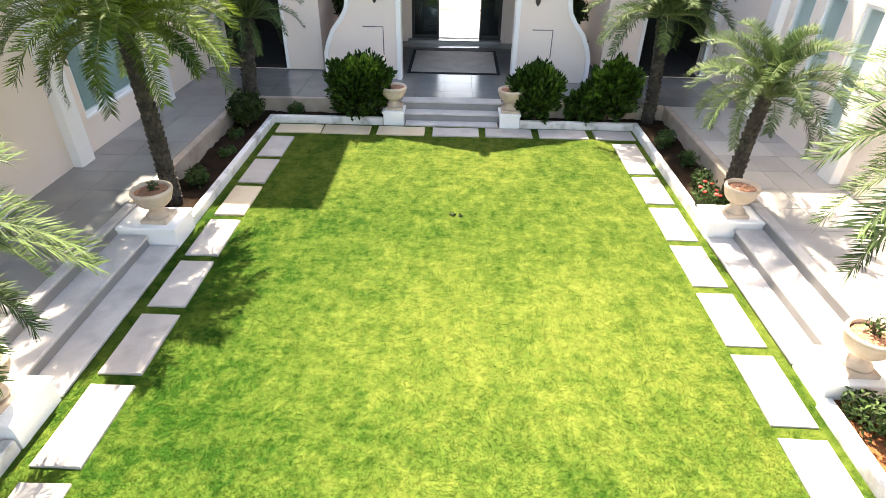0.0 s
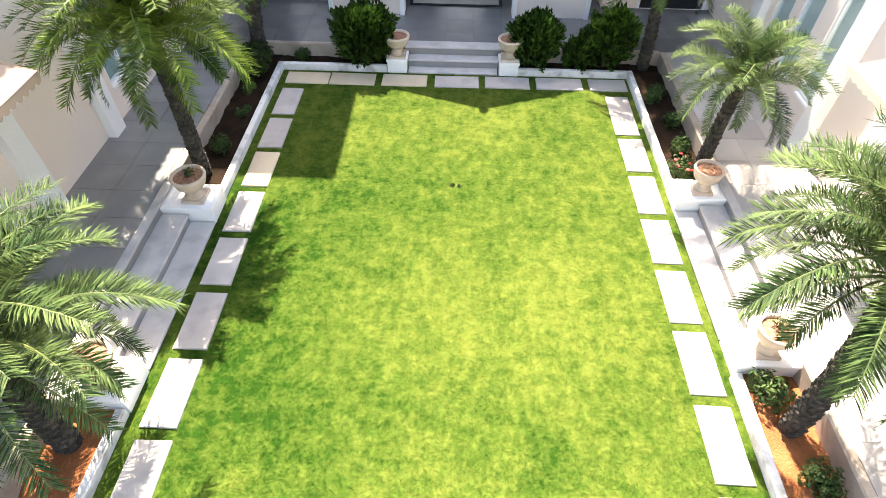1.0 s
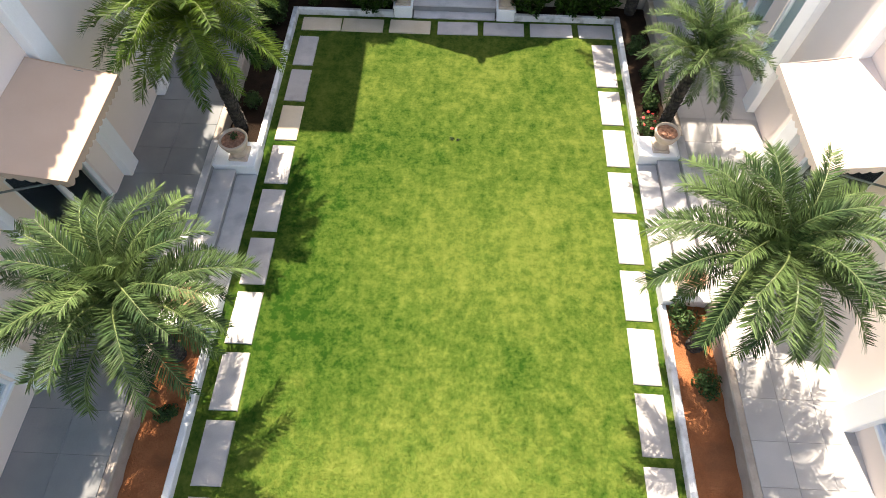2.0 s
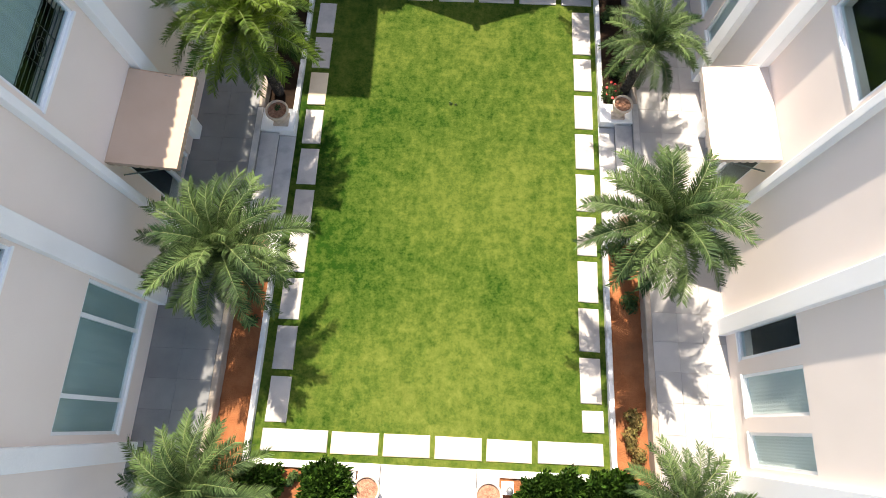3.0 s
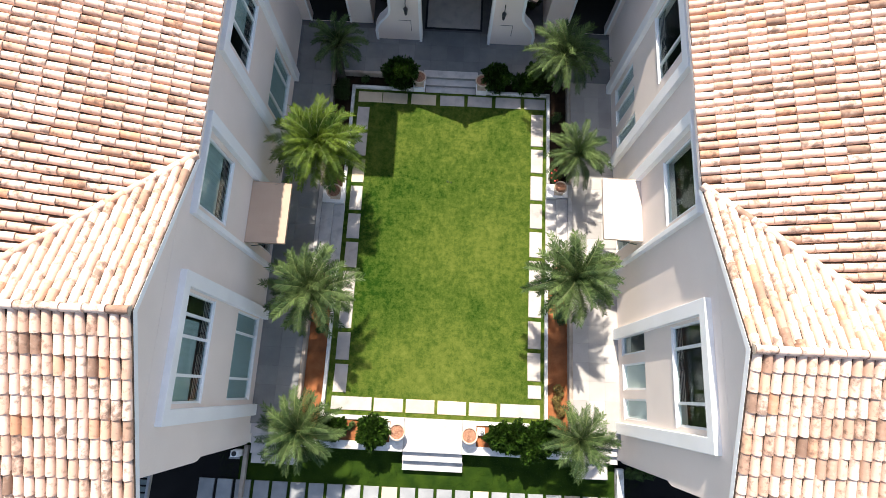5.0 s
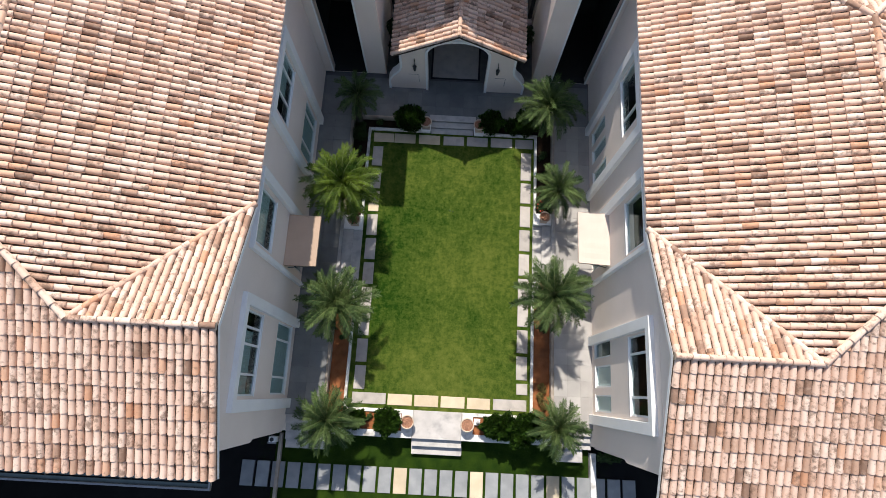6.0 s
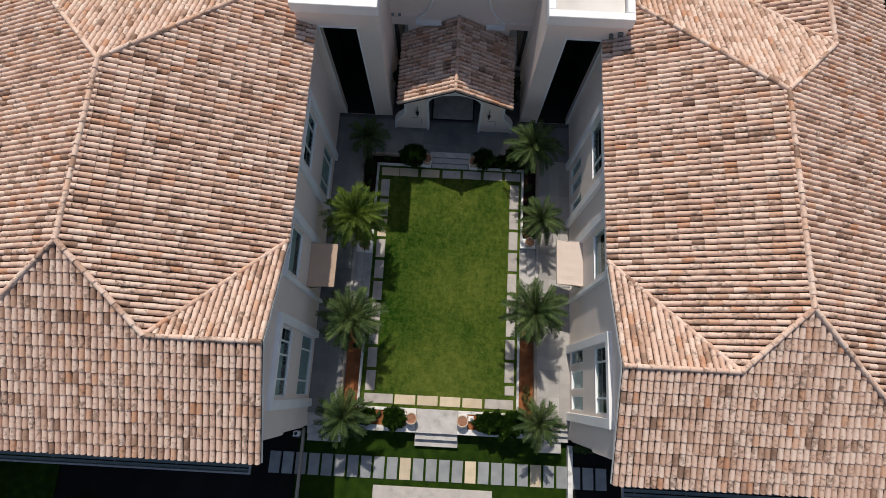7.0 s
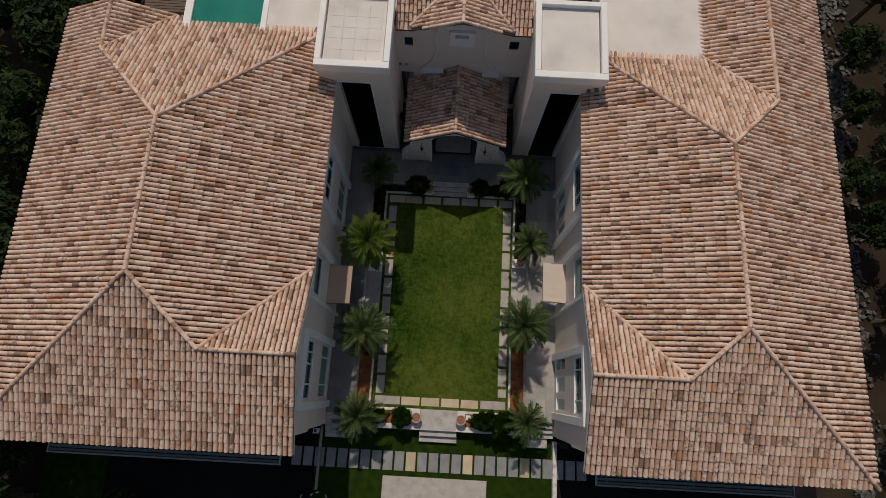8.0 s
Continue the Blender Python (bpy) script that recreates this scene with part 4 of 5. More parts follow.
solo("garden_kerb", boxes((6.14, 6.36, -9.0, -2.10, -0.6, LOW + 0.22), c=0.01), KERB, "pale kerb strip beside the lower lawn", "kerb", "structure")
solo("garden_bench_slab", boxes((4.78, 5.82, -2.46, -1.97, -0.6, LOW + 0.24), c=0.015), STEP, "low grey stone slab below the terrace steps", "slab", "structure")

grass_field("grass", [(-3.58, 3.70, -0.80, 11.17, -0.004)], BORDER, 10000, 0.014, GRASS, 1, "short bright green lawn grass", 0.0038, 2.1)
grass_field("garden_grass", [(-7.0, 7.0, -7.0, -1.88, LOW - 0.004)], [*PATH_STONES, (-2.7, 2.72, -9.5, -4.25), (-0.95, 1.1, -2.8, -1.8), (-6, -4.3, -2.5, -1), (4.8, 6.3, -2.5, -1)], 500, 0.05, DARK_GRASS, 2,
            "green grass between the garden slabs")


# ---- the two wings ----
def wing(name, s, face, outer, y_gable, y_south, y_valley, y_north_ridge, floors, frames_at, label, small_ridge_end):
    """A two-storey wing. s: the way inwards from the courtyard; face: its courtyard wall; outer: the far eave."""
    def X(u):
        return face + s * u

    th = thing(name, (X(3), 5, 0), label, "house", "villa wings")
    eave = X(-0.26)
    ridge_x = (eave + outer) / 2
    half = abs(outer - eave) / 2
    slope, gs, ze = 0.386, 0.386, 7.40
    zr = ze + slope * half
    zg = ze + gs * (y_gable - y_south)
    y_rs = y_south + half
    holes = [(w[0], w[1], w[2], w[3]) for w in floors]
    ys, yn = -1.80, 13.80
    # courtyard wall
    bm = bmesh.new()
    for a, b, z0, z1 in holed(ys, yn, -0.6, 7.30, holes):
        box(bm, X(0), X(0.28), a, b, z0, z1)
    bmesh.ops.remove_doubles(bm, verts=bm.verts, dist=0.0005)
    part("courtyard_wall", bm, WALL, th)
    part("gable", prism([(y_south + 0.12, 7.25), (y_valley - 0.05, 7.25), (y_gable, zg - 0.14)], "x", X(0.004), X(0.27)), WALL, th)
    # upper storey jutting a little over the south corner on a curved corbel
    part("corbel", prism([(ys, 7.28), (ys, 3.95), (ys - 0.06, 4.02), (ys - 0.12, 4.16), (ys - 0.14, 4.30), (ys - 0.14, 7.28)], "x", X(0.003), X(0.6)), WALL, th)
    xo = outer - s * 0.45
    part("south_wall", boxes((X(0.282), xo, ys - 0.13, ys + 0.15, -0.6, 7.28)), WALL, th)
    part("outer_wall", boxes((xo - s * 0.28, xo, ys + 0.15, 16.5, -0.6, 7.28)), WALL, th)
    part("north_wall", boxes((X(0.282), xo - s * 0.28, 16.2, 16.5, -0.6, 7.28)), WALL, th)
    part("ceiling_slab", boxes((X(0.284), xo - s * 0.284, ys + 0.152, 16.19, 3.55, 3.80)), INSIDE, th)
    part("inner_wall", boxes((X(3.6), X(3.8), ys + 0.16, 16.18, 0.3, 3.54), (X(3.6), X(3.8), ys + 0.16, 16.18, 3.81, 7.2)), INSIDE, th)
    part("floor_slab", boxes((X(0.284), X(3.59), ys + 0.152, 16.19, 0.0, TERRACE)), INSIDE, th)
    # eave board and verge
    part("verge", prism([(y_south, ze - 0.16), (y_gable, zg - 0.16), (y_valley, ze - 0.16), (y_valley, ze - 0.02), (y_gable, zg - 0.015), (y_south, ze - 0.02)], "x", X(-0.265), X(-0.21)), WHITE, th, "white painted gable edge")
    part("eave_board", boxes((X(-0.272), X(-0.261), y_valley, yn, ze - 0.09, ze + 0.015)), WALL, th)
    # framed bays
    for y0, y1, top, post, beam in frames_at:
        z_in = top - beam
        b = part("bay_frame", prism([(y0, 0.30), (y0, top), (y1, top), (y1, 0.30), (y1 - 0.35, 0.30), (y1 - 0.35, z_in), (y0 + post, z_in), (y0 + post, 0.30)], "x", X(-0.16), X(0.004)), WHITE, th,
                 "white plaster frame round stacked windows")
        m = b.modifiers.new("soft edges", "BEVEL")
        m.width, m.segments = 0.015, 2
    for y0, y1, z0, z1, bars, blind, grille in floors:
        if z0 < 0.5:
            w = part("garden_door", boxes((X(0.06), X(0.13), y0, y0 + 0.08, z0, z1), (X(0.06), X(0.13), y1 - 0.08, y1, z0, z1), (X(0.062), X(0.128), y0 + 0.08, y1 - 0.08, z1 - 0.08, z1),
                                          (X(0.062), X(0.128), (y0 + y1) / 2 - 0.05, (y0 + y1) / 2 + 0.05, z0, z1 - 0.08)), FRAME, th, "white framed glass double door")
            for a, b in ((y0 + 0.08, (y0 + y1) / 2 - 0.05), ((y0 + y1) / 2 + 0.05, y1 - 0.08)):
                p = part("pane", boxes((X(0.09), X(0.098), a, b, z0 + 0.02, z1 - 0.08)), GLASS, w)
                p.visible_shadow = False
            tube_bm = tube(bmesh.new(), [(X(0.04), (y0 + y1) / 2 + 0.03, z0 + 0.95), (X(0.04), (y0 + y1) / 2 + 0.03, z0 + 1.15)], 0.012)
            part("handle", tube_bm, IRON, w)
        else:
            window(th, lambda u: X(u + 0.035), s, y0, y1, z0, z1, bars, blind, grille)
    # roof planes
    rs, rn = y_rs, y_north_ridge
    y_ne = rn + half
    dx = (zg - ze) / slope
    x_meet = eave + s * dx
    small_x = outer - s * 2.55 if s < 0 else outer - s * 3.1
    z_small = ze + slope * abs(outer - small_x)
    y_small = rn + (zr - z_small) / slope
    y_end = small_ridge_end
    x_val = small_x - s * (z_small - ze) / slope
    # where the west or east face of the main roof meets the gable's north face
    faces = [
        # courtyard face: from the ridge down to the courtyard eave, cut by the gable's valley and the north hip
        ([(ridge_x, rs), (ridge_x, rn), (eave, y_ne), (eave, y_valley), (x_meet, y_gable)], (-s, 0), (eave, 0), ze, slope),
        # gable, north side
        ([(x_meet, y_gable), (eave, y_valley), (eave, y_gable)], (0, 1), (0, y_valley), ze, gs),
        # gable and hip, south side
        ([(eave, y_gable), (eave, y_south), (x_meet, y_south), (x_meet, y_gable)], (0, -1), (0, y_south), ze, gs),
        ([(x_meet, y_gable), (x_meet, y_south), (outer, y_south), (ridge_x, rs)], (0, -1), (0, y_south), ze, (zr - ze) / half),
        # outer face
        ([(ridge_x, rs), (outer, y_south), (outer, y_end), (small_x, y_end), (small_x, y_small), (ridge_x, rn)], (s, 0), (outer, 0), ze, slope),
        # north face down to the rooftop terrace
        ([(ridge_x, rn), (small_x, y_small), (x_val, y_ne), (eave, y_ne)], (0, 1), (0, y_ne), ze, slope),
        # inner side of the small northern ridge
        ([(small_x, y_small), (small_x, y_end), (x_val, y_end), (x_val, y_ne)], (-s, 0), (x_val, 0), ze, slope),
    ]
    ridges = [((ridge_x, rs, zr), (ridge_x, rn, zr)), ((outer, y_south, ze), (ridge_x, rs, zr)), ((x_meet, y_gable, zg), (ridge_x, rs, zr)), ((eave, y_ne, ze), (ridge_x, rn, zr)),
              ((small_x, y_small, z_small), (ridge_x, rn, zr)), ((small_x, y_end, z_small), (small_x, y_small, z_small)), ((eave, y_gable, zg), (x_meet, y_gable, zg)),
              ((eave, y_valley, ze), (x_meet, y_gable, zg), 1.05, 0.03), ((x_val, y_ne, ze), (small_x, y_small, z_small), 1.05, 0.03)]
    part("ridge_plug", prism([(y_gable + 0.105 * math.cos(math.pi * k / 8), zg + 0.05 + 0.105 * math.sin(math.pi * k / 8)) for k in range(9)], "x", eave - s * 0.004, eave + s * 0.08), TERRACOTTA, th, "mortar closing the ridge end")
    build_roof(th, faces, ridges, lambda x, y: abs(x - eave) < 4.3 and -2.7 < y < 4.9, "roof of sun-bleached terracotta barrel tiles")
    return th


W_WIN = [(-0.50, 2.07, 4.56, 6.36, (0.25, 0.60, 0.80), (-0.45, 1.45), (-0.4, 2.0)), (-0.46, 2.10, 0.86, 2.76, (0.24, 0.76), True, False),
         (4.13, 5.94, 4.72, 6.42, (), True, (4.2, 5.9)), (4.35, 5.70, TERRACE, 2.50, (), False, False),
         (8.78, 11.02, 4.72, 6.35, (0.33, 0.75), (9.5, 11.0), (8.85, 10.95)), (8.82, 11.05, 0.92, 2.76, (0.24, 0.76), True, False)]
E_WIN = [(-0.48, 1.98, 4.76, 6.50, (0.23, 0.77), False, (0.1, 1.95)), (1.50, 2.12, 0.82, 2.78, (), False, False), (0.42, 1.22, 0.82, 2.76, (), True, False), (-0.47, 0.15, 0.82, 2.74, (), True, False),
         (4.72, 6.53, 4.84, 6.55, (), False, False), (5.05, 6.45, TERRACE, 2.55, (), False, False),
         (9.06, 11.26, 4.80, 6.60, (0.25,), False, (9.25, 11.15)), (10.50, 11.08, 0.95, 2.80, (), True, False), (9.66, 10.24, 0.95, 2.80, (), True, False), (8.68, 9.26, 0.95, 2.80, (), True, False)]
wing("villa_wing", -1, -5.87, -18.65, 1.23, -2.57, 4.97, 10.35, W_WIN, [(-0.95, 2.49, 6.75, 0.35, 0.30), (3.80, 6.45, 6.80, 0.15, 0.10), (8.12, 11.50, 6.80, 0.35, 0.30)],
     "two-storey beige villa wing, terracotta roof, shaded windows", 17.0)
wing("villa_wing", 1, 6.09, 17.30, 1.10, -2.62, 4.83, 10.70, E_WIN, [(-0.95, 2.40, 6.95, 0.35, 0.30), (4.39, 7.06, 6.92, 0.15, 0.09), (8.22, 11.62, 6.95, 0.35, 0.30)],
     "two-storey beige villa wing, terracotta roof, sunlit white frames", 27.0)
awning("awning", -5.86, 1, 4.10, 6.03, 3.15, 2.78, 1.09, 0.10, "scalloped beige cloth awning, coloured darker for shade, over a garden door")
awning("awning", 6.08, -1, 4.77, 6.76, 3.06, 2.74, 1.08, 0.12, "scalloped cream cloth awning, coloured paler for sun, over a garden door", SUNLIT_CLOTH)


def louvre(name, x0, x1, y0, y1, z):
    """A flat canopy of metal slats in a pale edge frame, on brackets off the south wall."""
    th = thing(name, ((x0 + x1) / 2, y1, z), "dark grey slatted metal canopy below the south eave", "canopy", "slatted canopies")
    part("edge", boxes((x0, x1, y0, y0 + 0.06, z - 0.08, z + 0.05), (x0, x0 + 0.06, y0 + 0.06, y1, z - 0.08, z + 0.05), (x1 - 0.06, x1, y0 + 0.06, y1, z - 0.08, z + 0.05)), GREYBOX, th, "pale metal edge frame")
    n = int((y1 - y0 - 0.06) / 0.16)
    me = mesh_of("slat", boxes((x0 + 0.06, x1 - 0.06, -0.06, 0.06, -0.012, 0.012)), SLAT)
    for k in range(n):
        ob = new("slat", me)
        ob.parent = th
        ob.matrix_parent_inverse = Matrix.Translation(-th.location)
        ob.matrix_basis = pose(0, y0 + 0.06 + 0.16 * (k + 0.5), z, 18, 0, 0)
    for k in range(5):
        xb = x0 + 0.5 + (x1 - x0 - 1) * k / 4
        part("bracket", boxes((xb - 0.025, xb + 0.025, y0 + 0.06, y1, z - 0.075, z - 0.03)), SLAT, th)
    return th


louvre("louvre_canopy", -17.2, -6.85, -3.38, -1.94, 4.4)
louvre("louvre_canopy", 7.1, 15.85, -3.50, -1.94, 4.4)

# ---- towers ----
def tower(x0, x1, o0, o1):
    th = thing("entrance_tower", ((x0 + x1) / 2, 15.5, 0), "square plastered tower with a tall dark opening and white parapet", "tower", "entrance towers")
    y0, y1 = 13.86, 17.8
    bm = bmesh.new()
    for a, b, z0, z1 in holed(x0, x1, -0.4, 8.35, [(o0, o1, TERRACE, 7.43)]):
        box(bm, a, b, y0, y0 + 0.30, z0, z1)
    bmesh.ops.remove_doubles(bm, verts=bm.verts, dist=0.0005)
    part("front_wall", bm, WALL, th)
    part("side_wall", boxes((x0, x0 + 0.25, y0 + 0.30, y1, -0.4, 8.35)), WALL, th)
    part("side_wall", boxes((x1 - 0.25, x1, y0 + 0.30, y1, -0.4, 8.35)), WALL, th)
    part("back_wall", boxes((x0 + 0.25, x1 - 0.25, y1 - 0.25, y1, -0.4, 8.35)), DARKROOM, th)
    # black lining paints the tower's inner shade, out to the threshold
    part("lining", boxes((x0 + 0.252, x0 + 0.27, y0 + 0.302, y1 - 0.252, TERRACE, 8.09), (x1 - 0.27, x1 - 0.252, y0 + 0.302, y1 - 0.252, TERRACE, 8.09), (x0 + 0.272, x1 - 0.272, y0 + 0.302, y1 - 0.252, TERRACE - 0.02, TERRACE + 0.02), (o0, o1, y0 + 0.01, y0 + 0.30, TERRACE - 0.02, TERRACE + 0.018)), DARKROOM, th, "inner walls coloured black for the unlit tower")
    part("roof_slab", boxes((x0 + 0.25, x1 - 0.25, y0 + 0.30, y1 - 0.25, 8.10, 8.62)), ROOFTOP, th, "pale tiled flat roof")
    part("parapet", boxes((x0 - 0.08, x1 + 0.08, y0 - 0.06, y0 + 0.26, 8.35, 8.85), (x0 - 0.08, x0 + 0.20, y0 + 0.26, y1, 8.35, 8.85), (x1 - 0.20, x1 + 0.08, y0 + 0.26, y1, 8.35, 8.85),
                          (x0 + 0.20, x1 - 0.20, y1 - 0.26, y1, 8.35, 8.85), c=0.02), WHITE, th)
    w = 0.07
    part("opening_trim", boxes((o0 - w, o0, y0 - 0.03, y0 + 0.08, TERRACE, 7.43 + w), (o1, o1 + w, y0 - 0.03, y0 + 0.08, TERRACE, 7.43 + w), (o0, o1, y0 - 0.028, y0 + 0.08, 7.43, 7.43 + w)), WHITE, th, "thin white plaster trim")
    return th


west_tower = tower(-6.30, -3.10, -5.47, -4.00)
me = mesh_of("roof_tile", boxes((-0.286, 0.286, -0.286, 0.286, -0.02, 0.012), c=0.003), ROOFTOP)
for i in range(4):
    for j in range(5):
        ob = new("roof_tile", me)
        attach(ob, west_tower)
        ob.location = (-5.56 + 0.58 * i, 14.46 + 0.58 * j, 8.63)
tower(3.52, 6.62, 4.42, 5.90)

for xj, zj, wj in ((6.05, 7.86, 0.07), (6.38, 7.98, 0.09), (6.30, 7.34, 0.08)):
    th = thing("junction_box", (xj, 13.83, zj), "small dark box with a pipe on the tower wall", "junction box", "tower wall boxes")
    part("box", boxes((xj - wj, xj + wj, 13.74, 13.862, zj - 0.08, zj + 0.08), c=0.008), SLAT, th)
    part("pipe", tube(bmesh.new(), [(xj, 13.82, zj - 0.08), (xj, 13.82, zj - 0.36)], 0.014), SLAT, th)

# ---- entrance house and porch ----
main = thing("entrance_house", (0.2, 19, 0), "beige two-storey entrance house between the towers", "house")
holes = [(-1.20, 1.33, 0.42, 2.95), (-3.04, -2.34, TERRACE, 3.70), (2.54, 3.46, TERRACE, 3.70), (-2.70, -2.24, 6.10, 6.78), (2.50, 3.02, 6.20, 6.85), (-0.17, 0.49, 7.04, 7.29)]
bm = bmesh.new()
for a, b, z0, z1 in holed(-3.10, 3.52, -0.4, 7.30, holes):
    box(bm, a, b, 16.90, 17.15, z0, z1)
bmesh.ops.remove_doubles(bm, verts=bm.verts, dist=0.0005)
part("front_wall", bm, WALL, main)
part("side_wall", boxes((-3.10, -2.86, 17.15, 21.5, -0.4, 7.30)), INSIDE, main)
part("side_wall", boxes((3.28, 3.52, 17.15, 21.5, -0.4, 7.30)), INSIDE, main)
bm = bmesh.new()
# unseen back opening, added wide and tall to let sun into the hall
for a, b, z0, z1 in holed(-2.86, 3.28, -0.4, 7.30, [(-1.9, 2.1, 0.42, 3.4)]):
    box(bm, a, b, 21.3, 21.5, z0, z1)
bmesh.ops.remove_doubles(bm, verts=bm.verts, dist=0.0005)
part("back_wall", bm, INSIDE, main)
part("hall_floor", boxes((-2.86, 3.28, 17.15, 21.3, 0.0, 0.41)), POLISHED, main, "polished floor, whitened for the glare in the hall")
part("hall_ceiling", boxes((-2.86, 3.28, 17.15, 21.3, 3.5, 3.7)), INSIDE, main)
for x0, x1, z0, z1 in ((-2.70, -2.24, 6.10, 6.78), (2.50, 3.02, 6.20, 6.85)):
    w = part("window", boxes((x0 - 0.03, x0 + 0.02, 16.87, 16.98, z0, z1), (x1 - 0.02, x1 + 0.03, 16.87, 16.98, z0, z1), (x0 - 0.03, x1 + 0.03, 16.868, 16.98, z1, z1 + 0.05), (x0 - 0.03, x1 + 0.03, 16.868, 16.98, z0 - 0.05, z0)), FRAME, main)
    p = part("pane", boxes((x0, x1, 16.93, 16.94, z0, z1)), GLASS, w)
    # black sheet painted as the room's shade, just behind the pane
    part("blackout", boxes((x0, x1, 16.96, 16.97, z0, z1)), DARKROOM, w, "black sheet for the shade behind the pane")
part("window_surround", boxes((-0.43, 0.79, 16.74, 16.902, 6.43, 7.04), (-0.43, -0.17, 16.74, 16.902, 7.04, 7.32), (0.49, 0.79, 16.74, 16.902, 7.04, 7.32), (-0.43, 0.79, 16.74, 16.902, 7.32, 7.50)), WHITE, main, "white box surround of a slit window")
for xd, sg in ((-1.07, -1), (1.37, 1)):
    pts = [(xd, 16.84, 7.5), (xd, 16.84, 6.05), (xd + sg * 0.05, 16.84, 5.6), (xd + sg * 0.2, 16.84, 5.1), (xd + sg * 0.45, 16.84, 4.65), (xd + sg * 0.72, 16.84, 4.4), (xd + sg * 0.86, 16.84, 4.2)]
    part("downpipe", tube(bmesh.new(), pts, 0.045, 8), WHITE, main, "white curved rainwater pipe")
part("ledge", boxes((-1.95, -0.70, 16.66, 16.902, 4.02, 4.12)), WHITE, main)
part("ledge", boxes((1.38, 2.28, 16.66, 16.902, 3.92, 4.02)), WHITE, main)
part("dark_backing", boxes((-0.21, 0.53, 17.152, 17.17, 7.0, 7.29)), DARKROOM, main)
part("cornice", boxes((-3.10, -1.96, 16.79, 16.902, 4.28, 4.38)), WALL, main)
part("cornice", boxes((2.30, 3.52, 16.79, 16.902, 4.14, 4.24)), WALL, main)
for xf in (-3.0, -2.68):
    th = thing("floodlight", (xf, 16.85, 4.38), "small grey floodlight on a wall ledge", "floodlight", "ledge floodlights")
    part("bracket", boxes((xf - 0.02, xf + 0.02, 16.83, 16.87, 4.38, 4.44)), GREYBOX, th)
    part("lamp_head", boxes((xf - 0.06, xf + 0.06, 16.79, 16.89, 4.44, 4.54), c=0.01), GREYBOX, th)
part("wall_top", boxes((-3.10, 3.52, 16.90, 17.15, 7.302, 7.60)), WALL, main)
# front doors: dark framed glass leaves folded open on both sides of the bright hall
door = part("front_door", boxes((-1.20, -1.13, 16.94, 17.04, 0.42, 2.95), (1.26, 1.33, 16.94, 17.04, 0.42, 2.95), (-1.13, 1.26, 16.94, 17.04, 2.86, 2.95), (-0.50, -0.43, 16.95, 17.03, 0.42, 2.86), (0.72, 0.78, 16.95, 17.03, 0.42, 2.86)), IRON, main, "dark framed glass entrance doors standing open")
for x0, x1 in ((-1.13, -0.50), (0.78, 1.26)):
    part("pane", boxes((x0, x1, 16.98, 16.99, 0.46, 2.86)), GLASS, door)
    part("rail", boxes((x0, x1, 16.96, 17.02, 0.42, 0.52)), IRON, door)
# partition coloured black so the hall beside the doors looks unlit
part("hall_partition", boxes((-2.0, -0.46, 17.45, 17.55, 0.41, 3.5), (0.76, 2.2, 17.45, 17.55, 0.41, 3.5), (-2.05, -1.95, 17.15, 17.45, 0.41, 3.5), (2.15, 2.25, 17.15, 17.45, 0.41, 3.5)), DARKROOM, main, "inner wall coloured black as an unlit hall")
part("door_jamb", boxes((-1.28, -1.20, 16.93, 17.05, 0.42, 3.03), (1.33, 1.41, 16.93, 17.05, 0.42, 3.03), (-1.20, 1.33, 16.932, 17.05, 2.95, 3.03)), WHITE, main, "white door surround")
part("doorstep", boxes((-1.30, 1.34, 16.66, 16.90, 0.2, 0.44), c=0.01), FLOOR_SHADED, main)

zc, yc, ridge_c, sl, xa = 7.62, 16.65, 19.2, 0.37, 0.17
zt = zc + sl * (ridge_c - yc)
za = zt + 0.02
lean_w, lean_e = (za - 7.67) / (xa + 2.32), (za - 7.67) / (2.62 - xa)
build_roof(main, [([(-3.02, yc), (-2.32, yc), (-2.32, 16.80), (xa, ridge_c), (-3.02, ridge_c)], (0, -1), (0, yc), zc, sl), ([(3.45, yc), (2.62, yc), (2.62, 16.78), (xa, ridge_c), (3.45, ridge_c)], (0, -1), (0, yc), zc, sl),
                  ([(-3.02, ridge_c), (3.45, ridge_c), (3.45, 21.75), (-3.02, 21.75)], (0, 1), (0, 21.75), zc, sl),
                  ([(xa, 16.46), (xa, ridge_c), (-2.32, 16.80), (-2.32, 16.60)], (-1, 0), (-2.32, 0), 7.67, lean_w), ([(xa, 16.46), (xa, ridge_c), (2.62, 16.80), (2.62, 16.60)], (1, 0), (2.62, 0), 7.67, lean_e)],
           [((-3.02, ridge_c, zt), (3.45, ridge_c, zt)), ((xa, 16.45, za), (xa, ridge_c, za)), ((-2.32, 16.78, 7.67), (xa, ridge_c, za), 1.05, 0.05), ((2.62, 16.76, 7.67), (xa, ridge_c, za), 1.05, 0.05)],
           lambda x, y: False, "terracotta tile roof with a low cross gable")
part("dormer_gable", prism([(-2.25, 7.602), (2.55, 7.602), (xa, za - 0.09)], "y", 16.88, 17.1), WALL, main)

porch = thing("entrance_porch", (0.1, 14.9, TERRACE), "curved plaster entrance porch with an arched opening and terracotta gable roof", "porch")
SIDE = [(-2.86, 0.30), (-2.86, 0.9), (-2.80, 1.12), (-2.66, 1.42), (-2.46, 1.66), (-2.34, 1.86), (-2.29, 2.10), (-2.27, 2.98)]
mid = 0.10
right = [(2 * mid - x, z) for x, z in SIDE]
arch = [(mid + 1.30 * math.cos(math.pi * k / 14), 3.05 + 0.92 * math.sin(math.pi * k / 14)) for k in range(15)]
